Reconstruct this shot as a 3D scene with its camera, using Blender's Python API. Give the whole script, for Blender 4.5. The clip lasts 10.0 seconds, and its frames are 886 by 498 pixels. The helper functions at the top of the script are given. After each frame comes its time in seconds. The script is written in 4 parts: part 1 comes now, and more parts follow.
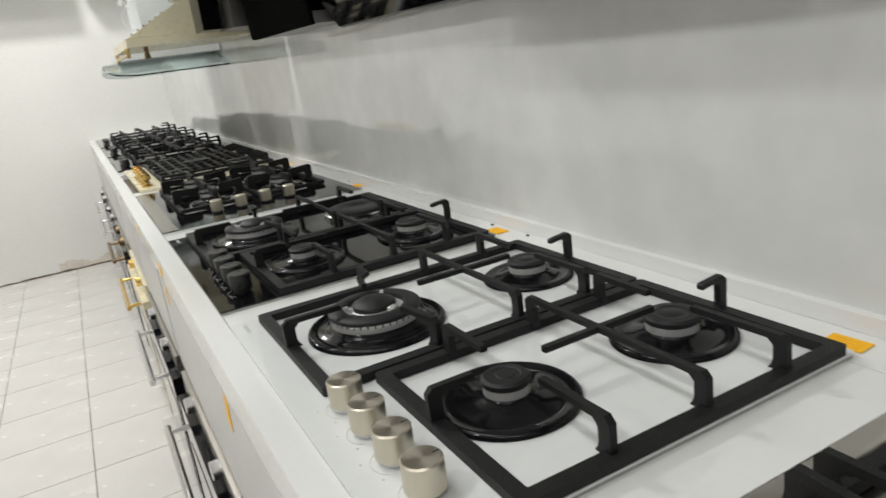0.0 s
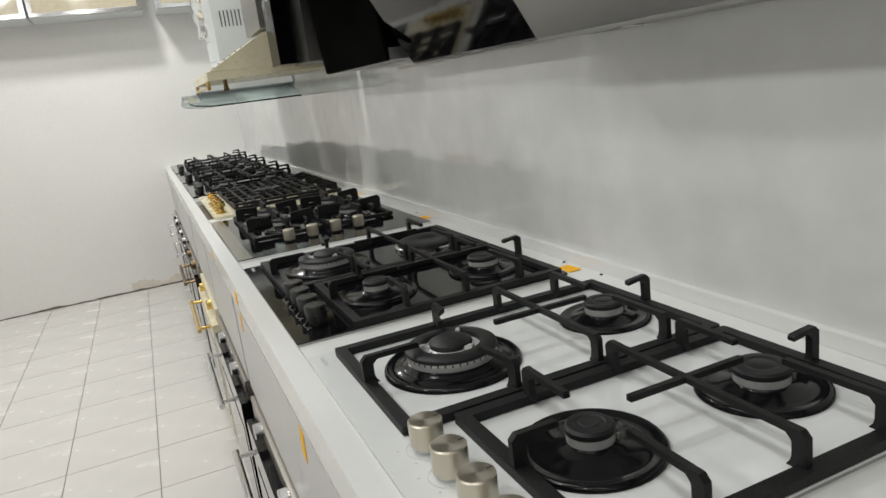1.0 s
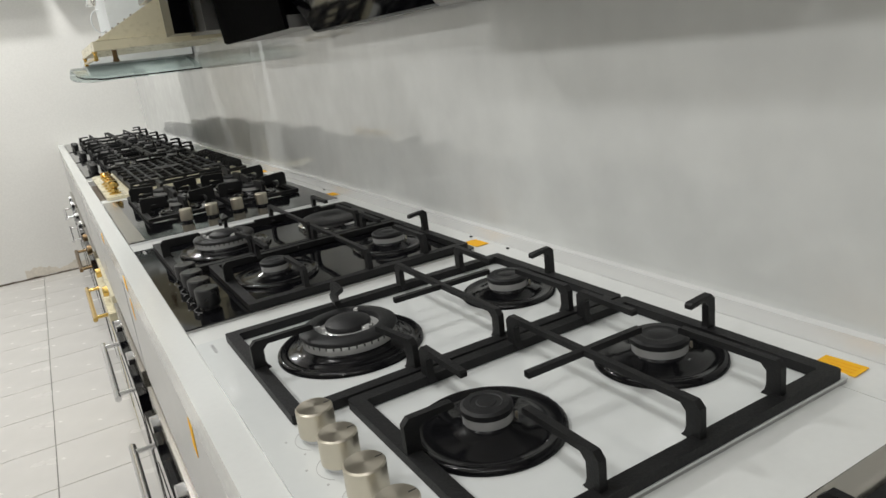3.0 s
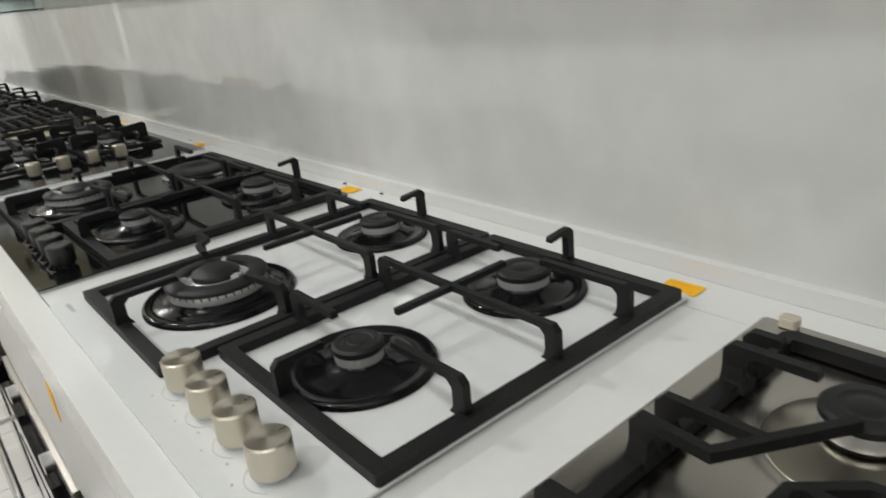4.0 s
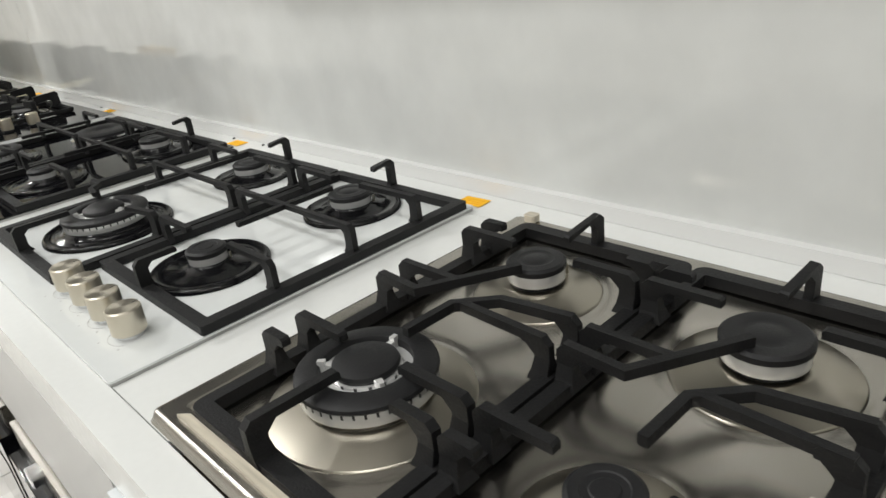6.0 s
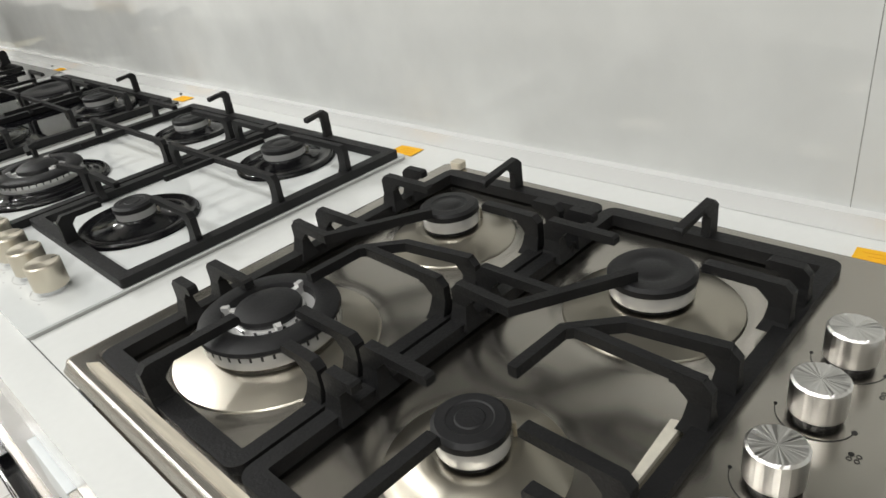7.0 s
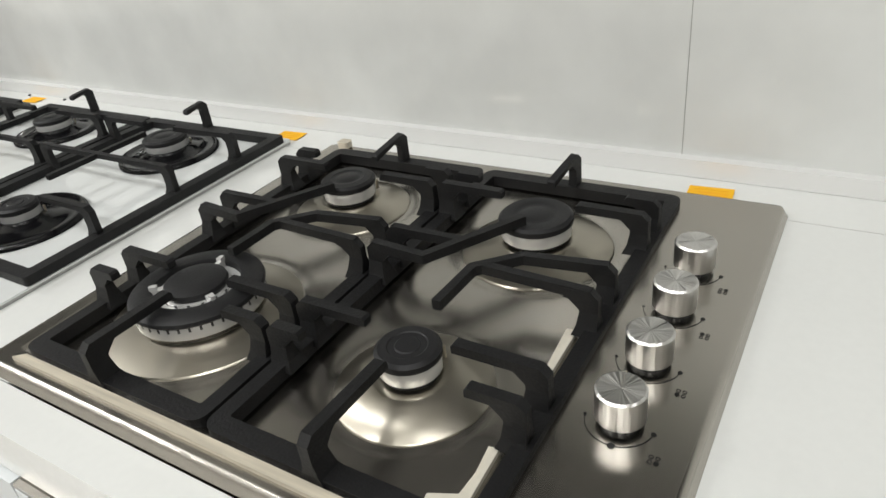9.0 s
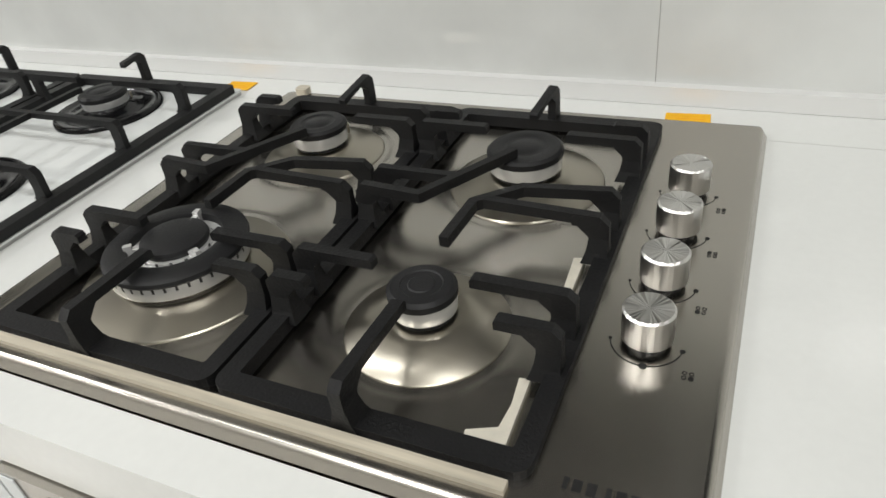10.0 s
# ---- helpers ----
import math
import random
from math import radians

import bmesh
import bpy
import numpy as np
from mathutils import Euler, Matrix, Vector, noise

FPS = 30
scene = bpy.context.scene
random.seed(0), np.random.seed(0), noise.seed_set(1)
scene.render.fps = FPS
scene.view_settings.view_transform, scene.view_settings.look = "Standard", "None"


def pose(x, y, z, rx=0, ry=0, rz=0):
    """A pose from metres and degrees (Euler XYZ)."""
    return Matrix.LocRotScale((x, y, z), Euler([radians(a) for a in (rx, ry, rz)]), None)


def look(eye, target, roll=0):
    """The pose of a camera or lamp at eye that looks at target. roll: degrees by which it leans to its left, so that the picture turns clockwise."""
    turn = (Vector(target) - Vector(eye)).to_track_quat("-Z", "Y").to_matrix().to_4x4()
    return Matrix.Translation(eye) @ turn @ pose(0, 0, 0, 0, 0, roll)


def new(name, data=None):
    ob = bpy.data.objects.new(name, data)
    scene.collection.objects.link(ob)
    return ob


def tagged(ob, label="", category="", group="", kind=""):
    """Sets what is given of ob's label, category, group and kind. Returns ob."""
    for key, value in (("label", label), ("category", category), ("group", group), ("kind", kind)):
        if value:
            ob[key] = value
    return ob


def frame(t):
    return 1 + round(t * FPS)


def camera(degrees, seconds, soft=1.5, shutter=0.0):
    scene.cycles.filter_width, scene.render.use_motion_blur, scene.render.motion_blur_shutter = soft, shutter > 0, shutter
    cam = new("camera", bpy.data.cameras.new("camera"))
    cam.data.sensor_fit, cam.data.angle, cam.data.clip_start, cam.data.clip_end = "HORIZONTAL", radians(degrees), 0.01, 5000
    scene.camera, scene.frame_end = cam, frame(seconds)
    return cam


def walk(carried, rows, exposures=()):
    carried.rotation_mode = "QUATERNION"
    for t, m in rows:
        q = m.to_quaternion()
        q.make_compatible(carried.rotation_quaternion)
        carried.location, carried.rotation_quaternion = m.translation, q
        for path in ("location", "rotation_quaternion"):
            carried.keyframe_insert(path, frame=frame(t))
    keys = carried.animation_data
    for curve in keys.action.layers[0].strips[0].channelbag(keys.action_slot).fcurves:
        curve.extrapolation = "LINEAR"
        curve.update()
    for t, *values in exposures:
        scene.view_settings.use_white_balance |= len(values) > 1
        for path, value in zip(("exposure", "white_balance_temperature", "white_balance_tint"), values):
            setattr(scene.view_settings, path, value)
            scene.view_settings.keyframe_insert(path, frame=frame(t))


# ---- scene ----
cam = camera(65.6, 10.0, 1.5, 0.25)
PATH = [
    (0, (-0.697, -0.379, 1.254), (0.158, 1.336, 0.683), -7.7),
    (0.5, (-0.712, -0.369, 1.256), (-0.011, 1.438, 0.759), -6.6),
    (1, (-0.722, -0.366, 1.274), (0.008, 1.434, 0.799), -7.4),
    (1.5, (-0.697, -0.382, 1.267), (0.205, 1.321, 0.732), -7.3),
    (2, (-0.695, -0.369, 1.265), (0.189, 1.343, 0.727), -7.4),
    (2.2, (-0.686, -0.361, 1.264), (0.232, 1.336, 0.736), -7.1),
    (3.3, (-0.677, -0.341, 1.254), (0.242, 1.341, 0.68), -7.1),
    (3.5, (-0.677, -0.346, 1.262), (0.308, 1.298, 0.69), -7.5),
    (4, (-0.669, -0.359, 1.244), (0.48, 1.106, 0.513), -6.1),
    (4.5, (-0.703, -0.409, 1.231), (0.56, 0.887, 0.381), -5.1),
    (5, (-0.744, -0.485, 1.239), (0.587, 0.741, 0.387), -5.1),
    (5.2, (-0.741, -0.508, 1.245), (0.606, 0.713, 0.411), -4.8),
    (6.3, (-0.673, -0.663, 1.25), (0.508, 0.717, 0.414), -7.6),
    (6.5, (-0.664, -0.677, 1.246), (0.526, 0.676, 0.377), -7.9),
    (7, (-0.65, -0.69, 1.237), (0.537, 0.609, 0.287), -8.4),
    (7.5, (-0.643, -0.703, 1.246), (0.635, 0.507, 0.295), -8.5),
    (8, (-0.675, -0.706, 1.255), (0.669, 0.469, 0.352), -8.7),
    (8.5, (-0.729, -0.711, 1.255), (0.645, 0.382, 0.299), -8.6),
    (9, (-0.738, -0.704, 1.254), (0.681, 0.268, 0.233), -7.3),
    (9.5, (-0.75, -0.674, 1.242), (0.655, 0.241, 0.152), -8.2),
    (10, (-0.759, -0.646, 1.234), (0.692, 0.123, 0.092), -7.5),
]
walk(cam, [(t, look(eye, target, roll)) for t, eye, target, roll in PATH],
     exposures=[(0, -0.71), (0.5, -0.90), (2.2, -0.89), (3.5, -0.83), (4.5, -0.72), (5.0, -0.55), (6.5, -0.40), (8.0, -0.33), (10, -0.40)])

# ---- light ----
world = bpy.data.worlds.new("world")
scene.world = world
world.use_nodes = True
bg = world.node_tree.nodes["Background"]
bg.inputs[0].default_value = (0.9, 0.95, 1.0, 1)
bg.inputs[1].default_value = 0.3

CEIL = 2.85


def panel_lamp(name, x, y, sx, sy, watts, colour=(1.0, 1.0, 0.98)):
    """A lit ceiling panel's light."""
    d = bpy.data.lights.new(name, "AREA")
    d.shape, d.size, d.size_y, d.energy, d.color = "RECTANGLE", sx, sy, watts, colour
    ob = new(name, d)
    ob.matrix_world = pose(x, y, CEIL - 0.03)
    return ob


# (x, y, size in x, size in y, watts)
LAMPS = [(-1.10, -1.5, 0.16, 1.2, 12), (-1.10, 0.5, 0.16, 1.2, 12), (-0.92, 2.05, 0.16, 0.16, 28), (-0.75, 4.15, 0.16, 0.16, 34),
         (-1.95, -1.24, 0.24, 0.24, 20), (-1.95, 0.4, 0.24, 0.24, 20), (-1.95, 2.05, 0.24, 0.24, 8), (-1.95, 3.7, 0.24, 0.24, 34)]
for lamp in LAMPS:
    panel_lamp("ceiling_lamp", *lamp)


# ---- materials ----
def material(name, colour, rough=0.5, metal=0.0, spread=0.08, scale=8.0, grain=60.0, bump=0.0, coat=0.0, stretch=(1, 1, 1), rough_spread=0.06, spec=0.5):
    """A surface with soft blotches and fine grain in colour, gloss and relief."""
    m = bpy.data.materials.new(name)
    m.use_nodes = True
    n, l = m.node_tree.nodes, m.node_tree.links
    p = n["Principled BSDF"]
    co = n.new("ShaderNodeTexCoord")
    mp = n.new("ShaderNodeMapping")
    mp.inputs["Scale"].default_value = stretch
    l.new(co.outputs["Object"], mp.inputs["Vector"])
    a, b = n.new("ShaderNodeTexNoise"), n.new("ShaderNodeTexNoise")
    for t, s, d in ((a, scale, 4), (b, grain, 3)):
        t.inputs["Scale"].default_value, t.inputs["Detail"].default_value = s, d
        l.new(mp.outputs[0], t.inputs["Vector"])
    mix = n.new("ShaderNodeMath")
    mix.operation = "MULTIPLY_ADD"
    mix.inputs[1].default_value = 0.5
    l.new(b.outputs[0], mix.inputs[0])
    half = n.new("ShaderNodeMath")
    half.operation = "MULTIPLY"
    half.inputs[1].default_value = 0.5
    l.new(a.outputs[0], half.inputs[0])
    l.new(half.outputs[0], mix.inputs[2])
    ramp = n.new("ShaderNodeMapRange")
    ramp.inputs[1].default_value, ramp.inputs[2].default_value = 0.3, 0.7
    ramp.inputs[3].default_value, ramp.inputs[4].default_value = 1 - spread, 1 + spread
    l.new(mix.outputs[0], ramp.inputs[0])
    tint = n.new("ShaderNodeMix")
    tint.data_type, tint.blend_type = "RGBA", "MULTIPLY"
    tint.inputs[0].default_value = 1.0
    tint.inputs[6].default_value = (*colour, 1)
    l.new(ramp.outputs[0], tint.inputs[7])
    l.new(tint.outputs[2], p.inputs["Base Color"])
    rr = n.new("ShaderNodeMapRange")
    rr.inputs[1].default_value, rr.inputs[2].default_value = 0.3, 0.7
    rr.inputs[3].default_value, rr.inputs[4].default_value = max(0.01, rough - rough_spread), min(1, rough + rough_spread)
    l.new(b.outputs[0], rr.inputs[0])
    l.new(rr.outputs[0], p.inputs["Roughness"])
    p.inputs["Metallic"].default_value = metal
    p.inputs["Coat Weight"].default_value = coat
    p.inputs["Coat Roughness"].default_value = 0.05
    p.inputs["Specular IOR Level"].default_value = spec
    if bump:
        bp = n.new("ShaderNodeBump")
        bp.inputs["Strength"].default_value, bp.inputs["Distance"].default_value = bump, 0.001
        l.new(b.outputs[0], bp.inputs["Height"])
        l.new(bp.outputs[0], p.inputs["Normal"])
    return m


def glass_material(name, colour, rough=0.02):
    m = bpy.data.materials.new(name)
    m.use_nodes = True
    p = m.node_tree.nodes["Principled BSDF"]
    p.inputs["Base Color"].default_value = (*colour, 1)
    p.inputs["Roughness"].default_value = rough
    p.inputs["Transmission Weight"].default_value = 1.0
    p.inputs["IOR"].default_value = 1.45
    return m


M_WALL = material("painted_plaster", (0.80, 0.79, 0.76), 0.75, spread=0.05, scale=1.5, grain=90, bump=0.25)
M_SPLASH = material("polished_white_panel", (0.74, 0.75, 0.735), 0.07, spread=0.09, scale=3.0, grain=11, rough_spread=0.03, coat=0.3)
M_CEIL = material("ceiling_paint", (0.82, 0.81, 0.79), 0.8, spread=0.03)
M_TILE = material("floor_tile_glaze", (0.74, 0.72, 0.69), 0.25, spread=0.05, scale=3, grain=7, rough_spread=0.04)
M_GROUT = material("grout", (0.30, 0.29, 0.27), 0.9, spread=0.2)
M_COUNTER = material("white_laminate", (0.82, 0.83, 0.81), 0.12, spread=0.02, scale=5, grain=120, rough_spread=0.04)
M_APRON = material("pale_grey_laminate", (0.58, 0.58, 0.57), 0.3, spread=0.02, scale=4, grain=12, rough_spread=0.02)
M_JOINT = material("dark_joint", (0.16, 0.13, 0.10), 0.9, spread=0.3)
M_SEAL = material("silicone_seal", (0.81, 0.81, 0.80), 0.14, spread=0.01, scale=4, grain=5, rough_spread=0.02)
M_STEEL = material("brushed_steel", (0.47, 0.445, 0.405), 0.25, 1.0, spread=0.03, scale=3, grain=260, stretch=(0.04, 1, 1), rough_spread=0.015)
M_STEEL_CONE = material("polished_steel", (0.45, 0.42, 0.355), 0.30, 1.0, spread=0.01, scale=4, grain=500, rough_spread=0.005)
M_STEEL_BRIGHT = material("turned_aluminium", (0.70, 0.69, 0.67), 0.30, 1.0, spread=0.01, grain=60, rough_spread=0.01)
M_RING = material("bright_burner_metal", (0.85, 0.85, 0.84), 0.25, 0.55, spread=0.03, grain=80, rough_spread=0.02)
M_NICKEL = material("satin_nickel", (0.66, 0.61, 0.51), 0.38, 1.0, spread=0.02, grain=40, rough_spread=0.02)
M_IRON = material("black_cast_iron", (0.0085, 0.0085, 0.009), 0.55, spread=0.25, scale=30, grain=420, bump=0.35, rough_spread=0.08, spec=0.32)
M_ENAMEL = material("black_enamel", (0.006, 0.006, 0.007), 0.14, spread=0.1, grain=60, coat=0.0, spec=0.30, rough_spread=0.03)
M_CAP = material("matt_black_enamel", (0.012, 0.012, 0.013), 0.5, spread=0.15, scale=20, grain=500, bump=0.2, spec=0.35)
for turned, amount in ((M_STEEL_BRIGHT, 0.75), (M_STEEL_CONE, 0.5), (M_NICKEL, 0.5)):
    nodes, links = turned.node_tree.nodes, turned.node_tree.links
    tan = nodes.new("ShaderNodeTangent")
    tan.direction_type, tan.axis = "RADIAL", "Z"
    links.new(tan.outputs[0], nodes["Principled BSDF"].inputs["Tangent"])
    nodes["Principled BSDF"].inputs["Anisotropic"].default_value = amount
M_WHITE_GLASS = material("white_glass", (0.78, 0.80, 0.79), 0.06, spread=0.02, coat=0.2, rough_spread=0.02)
M_BLACK_GLASS = material("black_glass", (0.004, 0.004, 0.005), 0.06, spread=0.1, rough_spread=0.02, spec=0.32)
M_CREAM = material("cream_enamel", (0.74, 0.68, 0.49), 0.3, spread=0.04)
M_BRASS = material("polished_brass", (0.72, 0.50, 0.16), 0.2, 1.0, spread=0.08)
M_BRONZE = material("old_bronze", (0.22, 0.15, 0.08), 0.35, 1.0, spread=0.2)
M_TAG = material("orange_paper", (1.0, 0.53, 0.012), 0.75, spread=0.06, grain=200)
M_SCRAP = material("torn_cream_foam", (0.70, 0.66, 0.56), 0.7, spread=0.12, scale=30, grain=160, bump=0.3)
M_TAGINK = material("brown_orange_print", (0.95, 0.44, 0.012), 0.75)
M_FOAM = material("cream_protective_foam", (0.56, 0.51, 0.41), 0.5, spread=0.45, scale=14, grain=160, stretch=(1, 0.06, 1))
M_INK = material("black_print", (0.015, 0.015, 0.015), 0.5)
M_GREYINK = material("grey_print", (0.50, 0.50, 0.50), 0.5)
M_BLACK_PLASTIC = material("black_plastic", (0.014, 0.014, 0.015), 0.3, spread=0.1)
M_CHROME = material("chrome", (0.75, 0.75, 0.76), 0.12, 1.0, spread=0.04)
M_GREY_STEEL = material("grey_hood_steel", (0.42, 0.42, 0.41), 0.35, 1.0, spread=0.05, grain=200, stretch=(1, 0.1, 1))
M_WHITE_METAL = material("white_painted_metal", (0.72, 0.75, 0.76), 0.35, spread=0.04)
M_DARK_STEEL = material("dark_grey_steel", (0.13, 0.13, 0.13), 0.35, 1.0, spread=0.05, grain=200)
M_BLACK_MATT = material("matt_black_steel", (0.003, 0.003, 0.003), 0.9, spread=0.1, spec=0.02)
M_DAMP = material("stained_plaster", (0.70, 0.65, 0.57), 0.85, spread=0.15, scale=12, grain=60, bump=0.4)
M_PANE = material("tinted_cabinet_glass", (0.45, 0.40, 0.30), 0.06, spread=0.15, scale=2, coat=1.0)
M_GLASS = glass_material("clear_glass", (0.86, 0.95, 0.94))
M_CLEAR_PLASTIC = glass_material("clear_plastic", (0.95, 0.95, 0.93), 0.15)


# ---- mesh helpers ----
def part(name, bm, mat, parent=None, label="", smooth=0.0):
    """Links a bmesh as one mesh object under parent. smooth: degrees under which edges shade smooth."""
    bmesh.ops.recalc_face_normals(bm, faces=bm.faces)
    if smooth:
        lim = radians(smooth)
        for f in bm.faces:
            f.smooth = True
        for e in bm.edges:
            e.smooth = len(e.link_faces) == 2 and e.calc_face_angle(0) < lim
    me = bpy.data.meshes.new(name)
    bm.to_mesh(me)
    bm.free()
    me.materials.append(mat)
    ob = new(name, me)
    if parent:
        ob.parent = parent
    if label:
        ob["label"] = label
    return ob


def thing(name, label, category, group="", at=(0, 0, 0), kind=""):
    ob = new(name)
    ob.location = at
    ob.empty_display_size = 0.05
    return tagged(ob, label, category, group, kind)


def soft_edges(bm, w, seg=1, angle=30):
    if w > 0:
        es = [e for e in bm.edges if len(e.link_faces) == 2 and e.calc_face_angle(0) > radians(angle)]
        bmesh.ops.bevel(bm, geom=es, offset=w, segments=seg, profile=0.5, affect="EDGES", clamp_overlap=True)


def prism(outline, z0, z1, bevel=0.0, seg=1, bm=None):
    """An outline in x, y, raised from z0 to z1."""
    bm = bm or bmesh.new()
    lo = [bm.verts.new((x, y, z0)) for x, y in outline]
    hi = [bm.verts.new((x, y, z1)) for x, y in outline]
    bm.faces.new(lo[::-1]), bm.faces.new(hi)
    for i in range(len(lo)):
        j = (i + 1) % len(lo)
        bm.faces.new((lo[i], lo[j], hi[j], hi[i]))
    soft_edges(bm, bevel, seg)
    return bm


def box(x0, x1, y0, y1, z0, z1, bevel=0.0, seg=1, bm=None):
    return prism([(x0, y0), (x1, y0), (x1, y1), (x0, y1)], z0, z1, bevel, seg, bm)


def round_rect(x0, x1, y0, y1, r, n=5):
    out = []
    for cx, cy, a in ((x1 - r, y1 - r, 0), (x0 + r, y1 - r, 90), (x0 + r, y0 + r, 180), (x1 - r, y0 + r, 270)):
        for k in range(n + 1):
            t = radians(a + 90 * k / n)
            out.append((cx + r * math.cos(t), cy + r * math.sin(t)))
    return out


def ring_frame(x0, x1, y0, y1, w, z0, z1, r=0.012, bevel=0.001, side=None):
    """A flat closed frame with rounded corners."""
    bm = bmesh.new()
    o, i = round_rect(x0, x1, y0, y1, r), round_rect(x0 + w, x1 - w, y0 + (side or w), y1 - (side or w), max(0.002, r - w * 0.7))
    v = [[bm.verts.new((x, y, z)) for x, y in loop] for loop, z in ((o, z0), (o, z1), (i, z1), (i, z0))]
    n = len(o)
    for a in range(4):
        b = (a + 1) % 4
        for k in range(n):
            j = (k + 1) % n
            bm.faces.new((v[a][k], v[a][j], v[b][j], v[b][k]))
    soft_edges(bm, bevel, 1, 50)
    return bm


def lathe(profile, cx, cy, seg=40, bm=None):
    """Turns (radius, z) points round the upright axis at cx, cy."""
    bm = bm or bmesh.new()
    rings = []
    for r, z in profile:
        if r < 1e-6:
            rings.append([bm.verts.new((cx, cy, z))])
        else:
            rings.append([bm.verts.new((cx + r * math.cos(2 * math.pi * k / seg), cy + r * math.sin(2 * math.pi * k / seg), z)) for k in range(seg)])
    for a, b in zip(rings, rings[1:]):
        for k in range(seg):
            j = (k + 1) % seg
            if len(a) == 1 and len(b) == 1:
                continue
            if len(a) == 1:
                bm.faces.new((a[0], b[k], b[j]))
            elif len(b) == 1:
                bm.faces.new((a[k], b[0], a[j]))
            else:
                bm.faces.new((a[k], b[k], b[j], a[j]))
    return bm


def blade(base, tip, z0, z1, w, h, post, drop=0.0, bevel=0.001, bm=None):
    """An upright post on a grate's bar with an arm that reaches to tip, one casting; drop lowers the arm's end."""
    bx, by = base
    dx, dy = tip[0] - bx, tip[1] - by
    ln = math.hypot(dx, dy)
    dx, dy = dx / ln, dy / ln
    p = post / 2
    c = min(0.006, (z1 - z0) * 0.25)
    o = min(p, 0.0064)
    side = [(-o, z0), (-o, z0 + c), (-o, z1 - c), (-o + c, z1), (ln - 0.002, z1 - drop), (ln, z1 - drop - 0.002), (ln, z1 - drop - h), (p + c, z1 - h), (p, z1 - h - c), (p, z0 + c * 1.8), (p * 1.2, z0 + c * 0.9), (p * 1.7, z0)]
    if bevel > 0.0015:
        k = min(0.009, ln - p - 0.004)
        side[7:] = [(p + k, z1 - h), (p + 0.002, z1 - h - k * 0.75), (p, z1 - h - k), (p, z0 + 0.013), (p * 1.15, z0 + 0.008), (p * 1.5, z0)] if k > 0.002 else side[7:]
    bm = bm or bmesh.new()
    sx, sy = -dy * w / 2, dx * w / 2
    a = [bm.verts.new((bx + dx * s + sx, by + dy * s + sy, z)) for s, z in side]
    b = [bm.verts.new((bx + dx * s - sx, by + dy * s - sy, z)) for s, z in side]
    bm.faces.new(a), bm.faces.new(b[::-1])
    for i in range(len(a)):
        j = (i + 1) % len(a)
        bm.faces.new((a[i], b[i], b[j], a[j]))
    if bevel > 0.0015 and z1 - z0 > 0.03 and post > 0.012:
        # the casting swells where the post meets the bar
        g = 0.0105
        lo = [(-o, -g), (p * 1.5, -g), (p * 1.5, g), (-o, g)]
        mid = [(-o, -g * 0.66), (p * 1.15, -g * 0.66), (p * 1.15, g * 0.66), (-o, g * 0.66)]
        hi = [(-o + 0.0006, -w * 0.45), (p - 0.0004, -w * 0.45), (p - 0.0004, w * 0.45), (-o + 0.0006, w * 0.45)]
        loops = [[bm.verts.new((bx + dx * s - dy * t, by + dy * s + dx * t, z)) for s, t in quad] for quad, z in ((lo, z0), (mid, z0 + 0.0085), (hi, z0 + 0.021))]
        bm.faces.new(loops[0]), bm.faces.new(loops[2])
        for q, r in zip(loops, loops[1:]):
            for i in range(4):
                bm.faces.new((q[i], q[(i + 1) % 4], r[(i + 1) % 4], r[i]))
    soft_edges(bm, bevel, 2 if bevel > 0.0015 else 1)
    return bm


def ribbon(pts, w, z0, z1, bevel=0.001, bm=None):
    """A flat bar of width w that follows pts in x, y."""
    left, right = [], []
    for i, (x, y) in enumerate(pts):
        d = []
        for a, b in ((i - 1, i), (i, i + 1)):
            if 0 <= a and b < len(pts):
                vx, vy = pts[b][0] - pts[a][0], pts[b][1] - pts[a][1]
                k = math.hypot(vx, vy)
                d.append((vx / k, vy / k))
        tx, ty = sum(v[0] for v in d), sum(v[1] for v in d)
        k = math.hypot(tx, ty)
        tx, ty = tx / k, ty / k
        m = w / 2 / max(0.5, tx * d[0][0] + ty * d[0][1])
        left.append((x - ty * m, y + tx * m)), right.append((x + ty * m, y - tx * m))
    return prism(left + right[::-1], z0, z1, bevel, 1, bm)


def tube(pts, r, seg=10, bm=None):
    """A round bar along 3D points."""
    bm = bm or bmesh.new()
    pts = [Vector(p) for p in pts]
    rings = []
    for i, p in enumerate(pts):
        t = (pts[min(i + 1, len(pts) - 1)] - pts[max(i - 1, 0)]).normalized()
        u = t.orthogonal().normalized() if i == 0 else (rings_u - t * rings_u.dot(t)).normalized()
        rings_u = u
        v = t.cross(u)
        rings.append([bm.verts.new(p + r * (math.cos(2 * math.pi * k / seg) * u + math.sin(2 * math.pi * k / seg) * v)) for k in range(seg)])
    for a, b in zip(rings, rings[1:]):
        for k in range(seg):
            j = (k + 1) % seg
            bm.faces.new((a[k], b[k], b[j], a[j]))
    bm.faces.new(rings[0][::-1]), bm.faces.new(rings[-1])
    return bm


def join(bm, other):
    """Adds the bmesh other to bm."""
    me = bpy.data.meshes.new("join")
    other.to_mesh(me)
    bm.from_mesh(me)
    other.free()
    bpy.data.meshes.remove(me)
    return bm


# ---- the room ----
FAR, NEAR, LEFT, TOP = 5.27, -3.2, -4.2, 0.90


def structure(name, bm, mat, label, category):
    return tagged(part(name, bm, mat), label, category, kind="structure")


